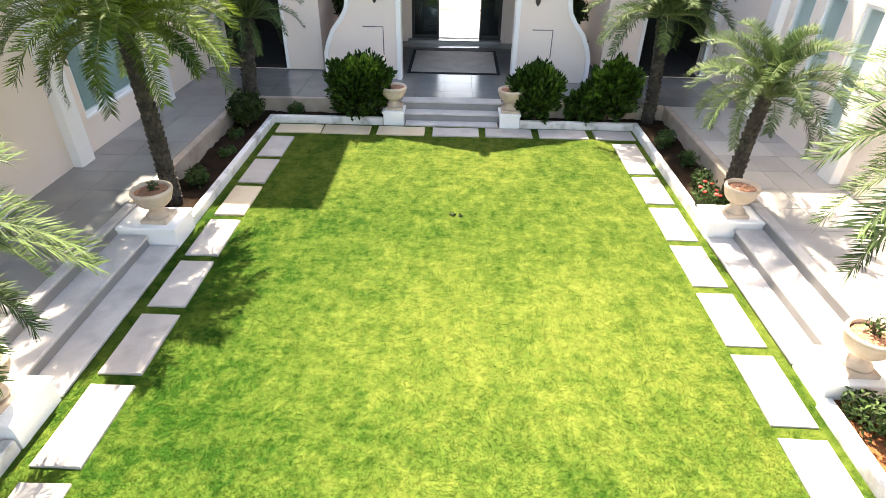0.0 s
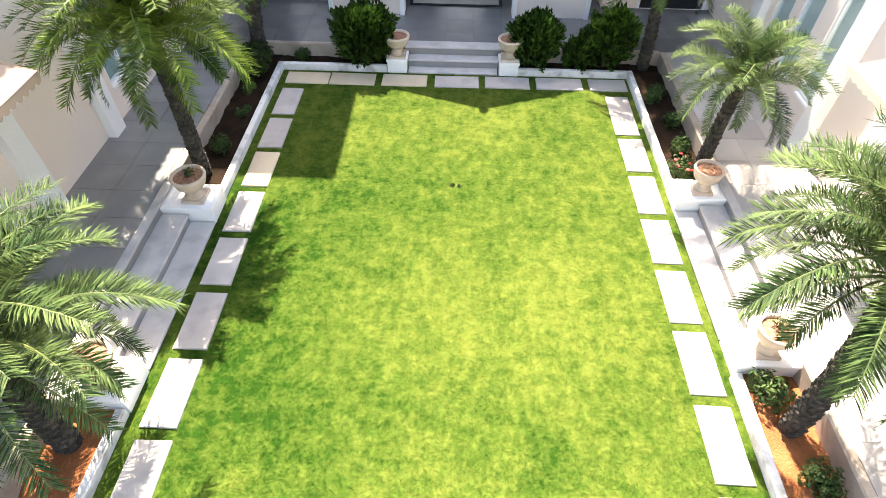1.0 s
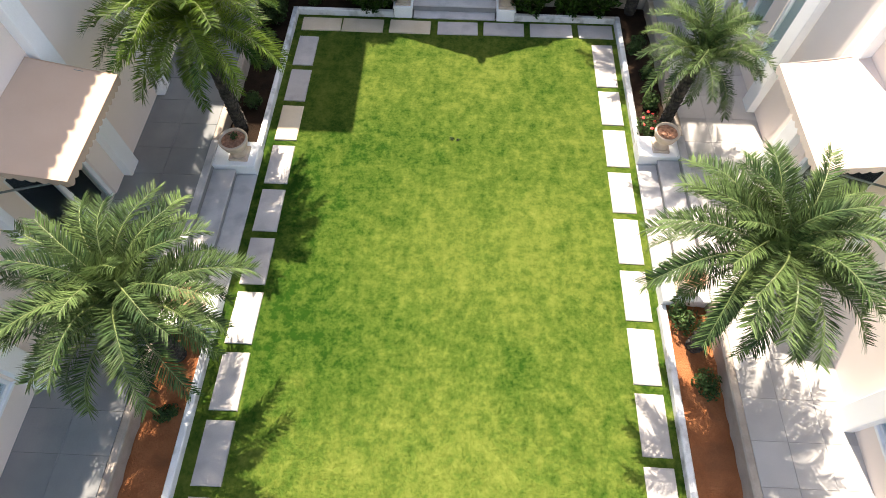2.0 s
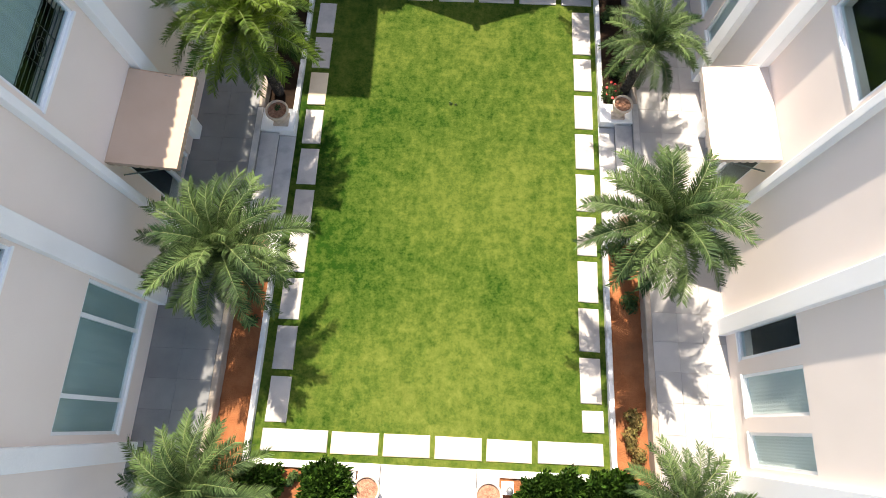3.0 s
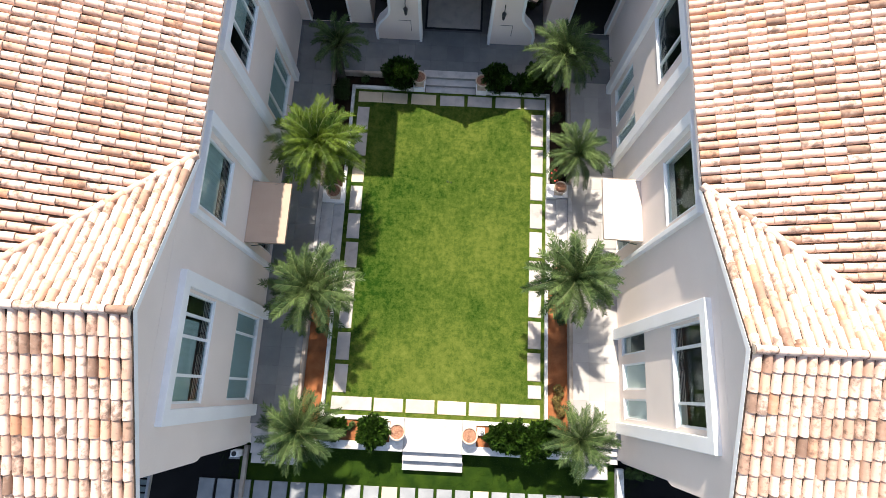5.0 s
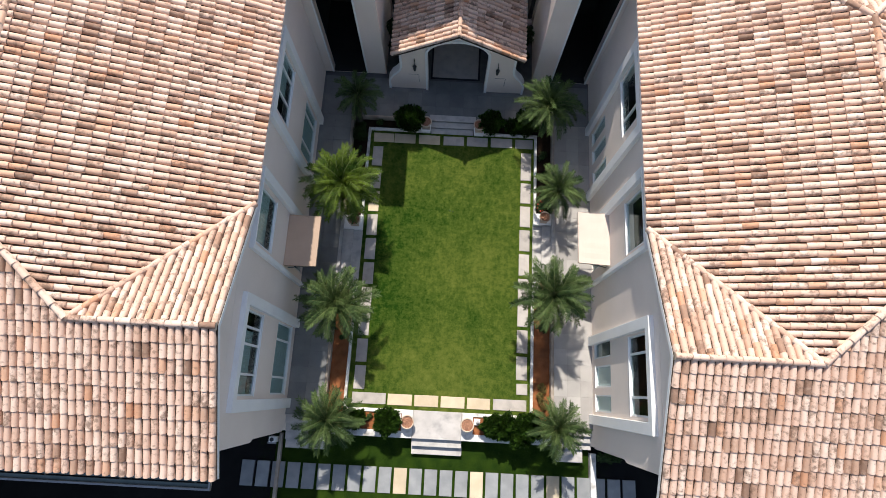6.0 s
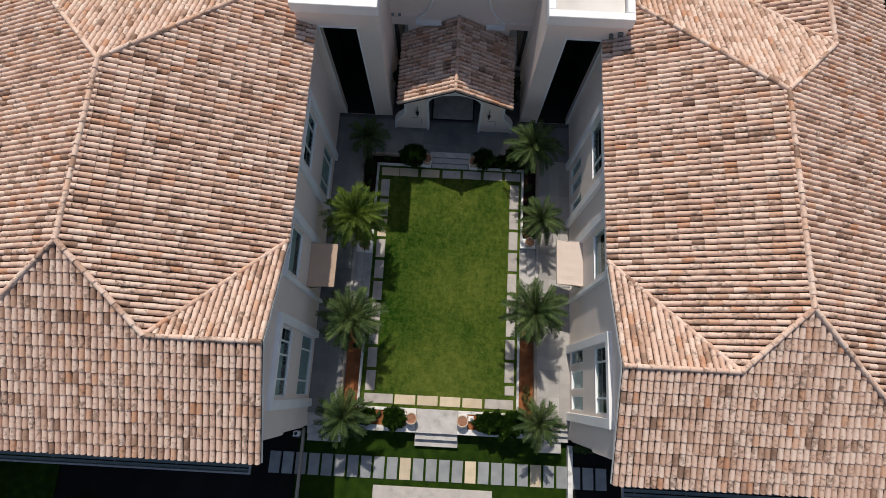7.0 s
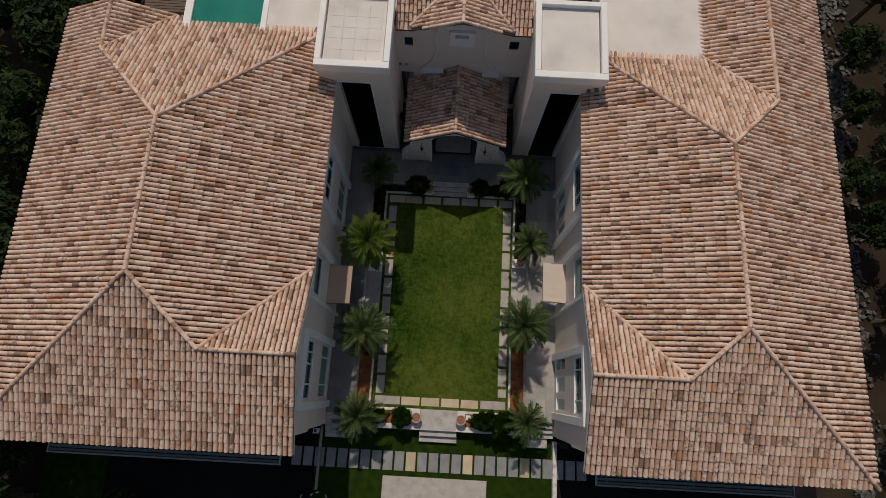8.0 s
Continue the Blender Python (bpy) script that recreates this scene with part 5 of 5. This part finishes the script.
outline = SIDE + [(-2.27, 3.12), (mid, 4.30), (2 * mid + 2.27, 3.12)] + right[::-1] + [(mid + 1.30, 0.30)] + arch + [(mid - 1.30, 0.30)]
part("front_wall", prism(outline, "y", 13.20, 13.48), WALL, porch)
part("side_wall", boxes((-2.27, -2.02, 13.48, 16.88, 0.3, 2.98)), WALL, porch)
part("side_wall", boxes((2 * mid + 2.02, 2 * mid + 2.27, 13.48, 16.88, 0.3, 2.98)), WALL, porch)
part("trim", ribbon(bmesh.new(), SIDE, 13.14, 13.50, 0.09), WHITE, porch, "white edge moulding")
part("trim", ribbon(bmesh.new(), right, 13.14, 13.50, 0.09), WHITE, porch, "white edge moulding")
part("arch_trim", ribbon(bmesh.new(), [(mid + 1.30, 0.30), *arch, (mid - 1.30, 0.30)], 13.13, 13.50, 0.10), WHITE, porch, "white arch moulding")
part("gable_trim", ribbon(bmesh.new(), [(-2.42, 2.98), (mid, 4.22), (2 * mid + 2.42, 2.98)], 13.12, 13.22, 0.10), WHITE, porch)
for x0, x1 in ((-2.0, -1.55), (2 * mid + 1.55, 2 * mid + 2.0)):
    part("inlay", ribbon(bmesh.new(), [(x0, 1.5), (x1, 1.5), (x1, 0.9)], 13.192, 13.21, 0.02), GROUT, porch)
ps = 0.535
build_roof(porch, [([(mid, 13.02), (mid, 16.88), (-2.60, 16.88), (-2.60, 13.02)], (-1, 0), (-2.60, 0), 3.0, ps), ([(mid, 13.02), (mid, 16.88), (2.82, 16.88), (2.82, 13.02)], (1, 0), (2.82, 0), 3.0, ps)],
           [((mid, 13.0, 3.0 + ps * 2.71), (mid, 16.88, 3.0 + ps * 2.71))], lambda x, y: True, "terracotta gable roof of the porch")
solo("floor_inlay", boxes((-1.08, 1.15, 13.72, 13.80, 0.34, TERRACE + 0.006), (-1.08, 1.15, 15.82, 15.90, 0.34, TERRACE + 0.006), (-1.08, -1.00, 13.80, 15.82, 0.34, TERRACE + 0.006), (1.07, 1.15, 13.80, 15.82, 0.34, TERRACE + 0.006)), BAND,
     "dark stone band inlaid in the porch floor", "floor inlay", "structure")
solo("porch_floor", boxes((-1.00, 1.07, 13.80, 15.82, 0.30, TERRACE + 0.004)), STONE, "pale polished stone panel in the porch floor", "floor", "structure")
for xl in (-1.69, 1.79):
    th = thing("wall_lantern", (xl, 13.18, 2.3), "black iron wall lantern on the porch front", "lantern", "porch lanterns")
    part("arm", tube(bmesh.new(), [(xl, 13.20, 2.60), (xl, 13.10, 2.70), (xl, 13.02, 2.62), (xl, 13.02, 2.40)], 0.016), IRON, th)
    part("cage", lathe(bmesh.new(), [(0.015, 0.0), (0.05, 0.06), (0.078, 0.32), (0.09, 0.34), (0.015, 0.42)], xl, 13.02, 2.02, 6), IRON, th)

# ---- rooftop terraces, pool, far yard ----
solo("roof_terrace_east", boxes((6.7, 11.6, 15.3, 30.0, 6.4, 7.66)), ROOFTOP, "pale flat rooftop behind the east roof", "rooftop", "structure")
solo("roof_terrace_west", boxes((-9.16, -6.35, 15.6, 30.0, 6.4, 7.66)), ROOFTOP, "pale flat rooftop behind the west roof", "rooftop", "structure")
pool = thing("swimming_pool", (-11.4, 21, 6.4), "still green water pool with white coping", "pool", kind="structure")
part("coping", boxes((-13.10, -12.72, 15.6, 26.0, 6.3, 7.72), (-9.42, -9.14, 15.6, 26.0, 6.3, 7.72), (-12.72, -9.42, 25.5, 26.0, 6.3, 7.72), c=0.02), WHITE, pool)
part("water", boxes((-12.72, -9.42, 15.6, 25.5, 6.3, 7.62)), POOL, pool)
deck = thing("timber_deck", (-14.6, 19, 6.3), "weathered brown slatted timber deck", "deck", kind="structure")
me = mesh_of("plank", boxes((-1.0, 1.0, -0.06, 0.06, -0.02, 0.02)), DECK)
for k in range(28):
    ob = new("plank", me)
    ob.parent = deck
    ob.matrix_parent_inverse = Matrix.Translation(-deck.location)
    ob.matrix_basis = pose(-14.14, 17.1 + 0.15 * k, 7.55)
part("joists", boxes((-15.1, -15.0, 17.0, 21.3, 6.3, 7.52), (-13.27, -13.14, 17.0, 21.3, 6.3, 7.52)), DECK, deck)
# unseen yard, added as a bright ground behind the open doors
solo("north_yard", boxes((-6, 6, 21.5, 44, -0.4, 0.38)), ROOFTOP, "pale paving added to brighten the entrance hall", "yard", "structure")

# ---- palms, shrubs, urns ----
palm((-4.12, 7.62, 0.07), (-4.05, 7.45, 2.60), 0.115, 1.75, 72, 1, "tall date palm with a scaly trunk and a full bright crown", BRIGHT_FROND)
palm((-4.06, 2.85, 0.07), (-3.98, 2.93, 1.86), 0.13, 1.75, 52, 2, "date palm with loose arching fronds over red soil")
palm((-4.05, -1.24, 0.05), (-4.00, -1.25, 1.40), 0.15, 1.45, 48, 3, "short date palm with spreading fronds beside the garden steps")
palm((4.34, 8.02, 0.07), (4.42, 8.04, 1.76), 0.105, 1.30, 36, 4, "young date palm with a thin leaning crown")
palm((4.12, 3.36, 0.07), (4.06, 3.60, 2.52), 0.12, 1.70, 56, 5, "full date palm with grey green fronds")
palm((4.42, -1.20, 0.05), (4.46, -1.10, 1.50), 0.14, 1.30, 42, 6, "short date palm with pale upright fronds")
palm((4.10, 11.52, 0.07), (3.96, 11.56, 2.12), 0.12, 1.60, 40, 7, "date palm standing in the shade of the tower")
palm((-4.10, 11.40, 0.07), (-4.00, 11.75, 1.9), 0.15, 1.2, 32, 8, "dark date palm standing in deep shade")

shrub((-1.85, 11.48, 0.07), [(0, 0, 0.60, 0.66), (0.22, 0.02, 0.80, 0.52), (-0.22, 0, 0.70, 0.52)], 6500, 21, "round clipped glossy green bush by the steps")
shrub((1.72, 11.52, 0.07), [(0, 0, 0.56, 0.56), (0.10, 0, 0.74, 0.47), (-0.12, 0, 0.70, 0.45)], 5200, 22, "round clipped dark green bush by the steps")
shrub((3.15, 11.55, 0.07), [(0.1, 0, 0.62, 0.58), (0.22, 0, 0.84, 0.48), (-0.45, -0.05, 0.33, 0.40)], 5600, 23, "loose green bush in the shaded north bed")
shrub((-1.90, -1.26, 0.05), [(0, 0, 0.46, 0.56), (0.04, 0, 0.66, 0.43)], 5600, 24, "round clipped green bush in the south bed")
shrub((2.45, -1.24, 0.05), [(-0.3, 0, 0.46, 0.48), (0.15, 0.02, 0.54, 0.55)], 7200, 25, "clipped green hedge bush in the south bed")
shrub((3.30, -1.28, 0.05), [(0, 0, 0.54, 0.62), (0.36, 0.12, 0.54, 0.56), (-0.1, -0.25, 0.48, 0.5)], 8800, 26, "wide clipped green bush in the south bed")
shrub((-3.10, -1.24, 0.05), [(0, 0, 0.36, 0.40), (-0.25, 0, 0.40, 0.40)], 3600, 30, "low clipped green bush behind a short palm")
shrub((-4.02, 10.75, 0.07), [(0, 0, 0.40, 0.34), (0, 0.4, 0.30, 0.28)], 1900, 27, "dark leafy bush in the shaded west bed", 0.05, TREE)
shrub((-2.72, 14.9, TERRACE), [(0, 0, 0.5, 0.32), (0.02, 0.3, 1.2, 0.34), (0, 0.1, 1.9, 0.32)], 2600, 28, "tall dark bush in the gap beside the porch", 0.06, TREE)
shrub((2.98, 14.9, TERRACE), [(0, 0, 0.5, 0.36), (0.02, 0.3, 1.2, 0.36), (0, 0.1, 1.9, 0.34)], 2600, 29, "tall dark bush in the gap beside the porch", 0.06, TREE)
shrub((0.10, 7.56, 0.0), [(0, 0, 0.004, 0.05), (0.13, -0.02, 0.0, 0.035)], 50, 63, "small dark weed tuft growing in the lawn", 0.035, PLANT, "weed", "weed")
rnd = random.Random(5)
for x, y, r, m, lab in [(-4.0, 8.2, 0.20, PLANT, "low leafy plant in the shaded bed"), (-3.95, 9.3, 0.11, PLANT, "low leafy plant in the shaded bed"), (-4.05, 10.1, 0.12, PLANT, "low leafy plant in the shaded bed"),
                        (-3.2, 11.5, 0.16, PLANT, "low leafy plant in the shaded bed"), (-3.98, 1.9, 0.14, PLANT, "small green plant in red soil"),
                        (3.98, 7.85, 0.26, PLANT, "leafy bed plant with red flowers"), (4.15, 8.6, 0.2, PLANT, "low leafy plant in red soil"), (4.2, 9.4, 0.18, PLANT, "low leafy plant in red soil"), (4.1, 10.3, 0.2, PLANT, "low leafy plant in the shaded bed"),
                        (4.0, 3.72, 0.24, PLANT, "leafy bed plant under a palm"), (4.15, 2.75, 0.22, PLANT, "leafy bed plant under a palm"), (4.1, 0.35, 0.2, DRYLEAF, "sparse yellowing plant in red soil"), (4.05, 0.0, 0.17, DRYLEAF, "sparse yellowing plant in red soil"),
                        (4.2, -0.4, 0.17, DRYLEAF, "sparse yellowing plant in red soil"), (-2.62, -1.10, 0.12, PLANT, "small plant in the south bed")]:
    th = shrub((x, y, 0.07), [(0, 0, r * 0.8, r), (rnd.uniform(-0.12, 0.12), rnd.uniform(-0.2, 0.2), r * 0.6, r * 0.75)], int(520 * r / 0.2), round(1000 * abs(x + y)), lab, 0.035, m, "bed_plant", "plant", "bed plants")
    if "flowers" in lab:
        for k in range(7):
            a = k * 0.9
            bm = lathe(bmesh.new(), [(0.004, 0.0), (0.028, 0.012), (0.034, 0.03), (0.010, 0.034)], x + 0.2 * math.cos(a) * (0.4 + 0.1 * (k % 5)), y + 0.22 * math.sin(a), 0.07 + 0.30 + 0.02 * (k % 3), 7)
            part("flower", bm, PETAL, th, "small red flower")

for x, y, z, mt, lab in [(-1.15, 11.38, 0.30, TERRACOTTA, "cast stone urn of dry soil on a white pedestal"), (1.21, 11.36, 0.30, TERRACOTTA, "cast stone urn of dry soil on a white pedestal"),
                         (-3.88, 6.73, 0.31, TERRACOTTA, "cast stone urn with a small sprouting plant"), (-3.90, 3.55, 0.31, TERRACOTTA, "cast stone urn half hidden by palm fronds"),
                         (4.10, 7.28, 0.31, TERRACOTTA, "cast stone urn full of dry brown leaves"), (4.05, 4.28, 0.31, TERRACOTTA, "cast stone urn full of dry brown leaves"),
                         (-1.12, -1.24, 0.12, TERRACOTTA, "pale urn with orange soil beside the landing"), (1.20, -1.24, 0.12, TERRACOTTA, "pale urn with orange soil beside the landing")]:
    urn("garden_urn", x, y, z, 0.225 if abs(x - 4.1) < 0.2 else 0.255, mt, lab)
shrub((-3.86, 6.76, 0.73), [(0, 0, 0.06, 0.08)], 60, 61, "small green seedling growing in an urn", 0.03, PLANT, "seedling", "plant")
shrub((4.06, 4.30, 0.73), [(0.02, 0, 0.10, 0.12)], 70, 62, "thin green shoots growing in an urn", 0.03, PLANT, "seedling", "plant")
for x, y in ((-1.52, -1.08), (1.60, -1.12)):
    th = thing("garden_spotlight", (x, y, 0.08), "small grey spotlight on a white block", "spotlight", "bed spotlights")
    part("block", boxes((x - 0.12, x + 0.12, y - 0.12, y + 0.12, 0.02, 0.17), c=0.01), WHITE, th)
    part("lamp_head", lathe(bmesh.new(), [(0.05, 0.0), (0.07, 0.05), (0.065, 0.12), (0.03, 0.15)], x + 0.03, y - 0.03, 0.17, 12), GREYBOX, th, "", True)


unit = thing("outdoor_unit", (-6.36, -2.18, LOW), "small white air conditioner unit in the dark under the wing", "air conditioner")
part("casing", boxes((-6.48, -6.22, -2.29, -2.09, LOW, 0.04), c=0.02), WHITE, unit)
part("fan_grille", lathe(bmesh.new(), [(0.08, 0.0), (0.08, 0.012), (0.055, 0.02), (0.015, 0.022)], -6.36, -2.19, 0.04, 16), IRON, unit, "round black fan grille")
part("bracket", boxes((-6.52, -6.18, -2.35, -2.29, -0.04, 0.0)), GREYBOX, unit)
for x, y, turn in ((-6.06, -5.24, 0.3), (-6.80, -5.50, 1.4), (-5.48, -5.44, 2.2), (-6.32, -5.40, 0.9)):
    th = thing("garden_stake_light", (x, y, LOW), "small white curled garden stake light", "garden light", "stake lights by the drive")
    part("stake", tube(bmesh.new(), [(x, y, LOW - 0.1), (x, y, LOW + 0.24)], 0.012), SLAT, th)
    part("hook", tube(bmesh.new(), [(x + 0.07 * math.cos(turn) * (1 - math.cos(a * 0.5)), y + 0.07 * math.sin(turn) * (1 - math.cos(a * 0.5)), LOW + 0.24 + 0.06 * math.sin(a * 0.5)) for a in range(8)], 0.022), WHITE, th, "curled white lamp arm")
shrub((6.80, -2.22, LOW), [(0, 0, 0.35, 0.24), (0.35, 0.02, 0.32, 0.22), (-0.28, 0, 0.30, 0.2)], 700, 31, "straggly dark plant in the shade of the wing", 0.05, PLANT, "bed_plant", "plant", "bed plants")


# ---- outside trees and rubble ----
def tree(x, y, h, r, seed, label, count=2600, leaf=0.22):
    th = thing("tree", (x, y, -0.62), label, "tree", "trees round the house")
    rnd = random.Random(seed)
    bm = bmesh.new()
    tube(bm, [(x, y, -0.7), (x + 0.1, y, h * 0.35), (x + 0.15, y + 0.1, h * 0.7)], 0.22, 8, 0.08)
    blobs = []
    for k in range(8):
        a = k * 2.4 + rnd.uniform(-0.3, 0.3)
        q = r * rnd.uniform(0.35, 0.75)
        p = (x + q * math.cos(a), y + q * math.sin(a), h * rnd.uniform(0.55, 0.95))
        tube(bm, [(x + 0.08, y, h * 0.35), ((x + p[0]) / 2, (y + p[1]) / 2, h * 0.55), p], 0.09, 6, 0.02)
        blobs.append((*p, r * rnd.uniform(0.3, 0.52)))
    part("trunk", bm, BARK, th)
    part("crown", leaf_cloud(seed, blobs, count, leaf, TREE, "crown", 0.5), None, th)


# the tree at (-19.9, -1.4) is added only to shade the side lawn
for x, y, h in ((-20.6, -0.6, 5.6), (-19.9, -1.4, 6.0), (-21.2, -3.2, 5.0), (-20.8, -6.2, 5.2), (-22.4, -8.6, 5.4), (-20.4, 1.8, 5.8)):
    tree(x, y, h, 2.0, round(900 + 10 * y), "dark dense tree beside the house")
for k in range(27):
    tree(-21.4 - 2.3 * (k % 4) - 0.4 * math.sin(k * 2.1), -6 + 1.5 * k, 5.2 + 0.9 * math.sin(k * 1.7), 2.5, 100 + k, "dark dense tree beside the house")
for x, y, h, r in ((23.0, 12.9, 2.6, 1.2), (23.3, 10.3, 2.8, 1.4), (26.6, 17.0, 3.6, 2.2), (24.0, 21.5, 2.6, 1.3), (29.0, 12.0, 3.6, 2.2), (-8.0, -6.6, 1.0, 1.0), (-15.3, -6.3, 1.5, 1.2), (14.5, -5.4, 1.6, 1.1), (16.5, -5.2, 1.6, 1.1), (28.5, 4.0, 3.6, 2.0), (25.2, 14.6, 3.0, 1.6), (25.8, 8.0, 3.2, 1.7), (24.4, 5.2, 2.6, 1.3), (27.2, 20.5, 3.4, 2.0), (25.6, 25.0, 3.2, 1.8), (28.8, 16.0, 3.8, 2.2), (23.6, 17.6, 2.4, 1.1), (30.5, 8.5, 3.8, 2.2), (24.2, -0.5, 2.8, 1.5), (29.5, 24.0, 3.8, 2.2)):
    tree(x, y, h, r, round(10 * (x + y) + 300), "small green tree on dry ground", 2000, 0.14)
verts, faces = [], []
rnd = np.random.RandomState(9)
for k in range(1900):
    y = rnd.uniform(-4, 28)
    c = np.array((22.3 + 0.05 * y + abs(rnd.normal()) * 0.7, y, -0.58))
    if (y % 11) < 3 and rnd.rand() < 0.8:
        continue
    sz = rnd.uniform(0.05, 0.17, 3) * (1, 1, 0.7)
    n0 = len(verts)
    a = rnd.uniform(0, 3.14)
    for dz in (0, 1):
        for dx, dy in ((-1, -1), (1, -1), (1, 1), (-1, 1)):
            e = np.array((dx * sz[0] * rnd.uniform(0.6, 1), dy * sz[1] * rnd.uniform(0.6, 1)))
            verts.append((c[0] + e[0] * math.cos(a) - e[1] * math.sin(a), c[1] + e[0] * math.sin(a) + e[1] * math.cos(a), c[2] + dz * sz[2] * rnd.uniform(0.9, 1.8)))
    faces += [tuple(n0 + i for i in q) for q in ((3, 2, 1, 0), (4, 5, 6, 7), (0, 1, 5, 4), (1, 2, 6, 5), (2, 3, 7, 6), (3, 0, 4, 7))]
tagged(new("rubble", data_mesh("rubble", verts, faces, RUBBLE)), "heap of broken grey stone beside the house", "rubble", kind="stuff")

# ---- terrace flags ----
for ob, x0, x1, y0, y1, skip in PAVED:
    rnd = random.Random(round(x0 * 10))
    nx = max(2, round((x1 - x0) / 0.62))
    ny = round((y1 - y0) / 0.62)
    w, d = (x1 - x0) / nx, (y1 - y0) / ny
    # east flags get the sunlit tone, the others the shaded one
    me = slab_mesh("flagstone", w - 0.005, d - 0.005, 0.03, FLOOR_SUNLIT if 4 < x0 < 5 else FLOOR_SHADED, 77, 0.002)
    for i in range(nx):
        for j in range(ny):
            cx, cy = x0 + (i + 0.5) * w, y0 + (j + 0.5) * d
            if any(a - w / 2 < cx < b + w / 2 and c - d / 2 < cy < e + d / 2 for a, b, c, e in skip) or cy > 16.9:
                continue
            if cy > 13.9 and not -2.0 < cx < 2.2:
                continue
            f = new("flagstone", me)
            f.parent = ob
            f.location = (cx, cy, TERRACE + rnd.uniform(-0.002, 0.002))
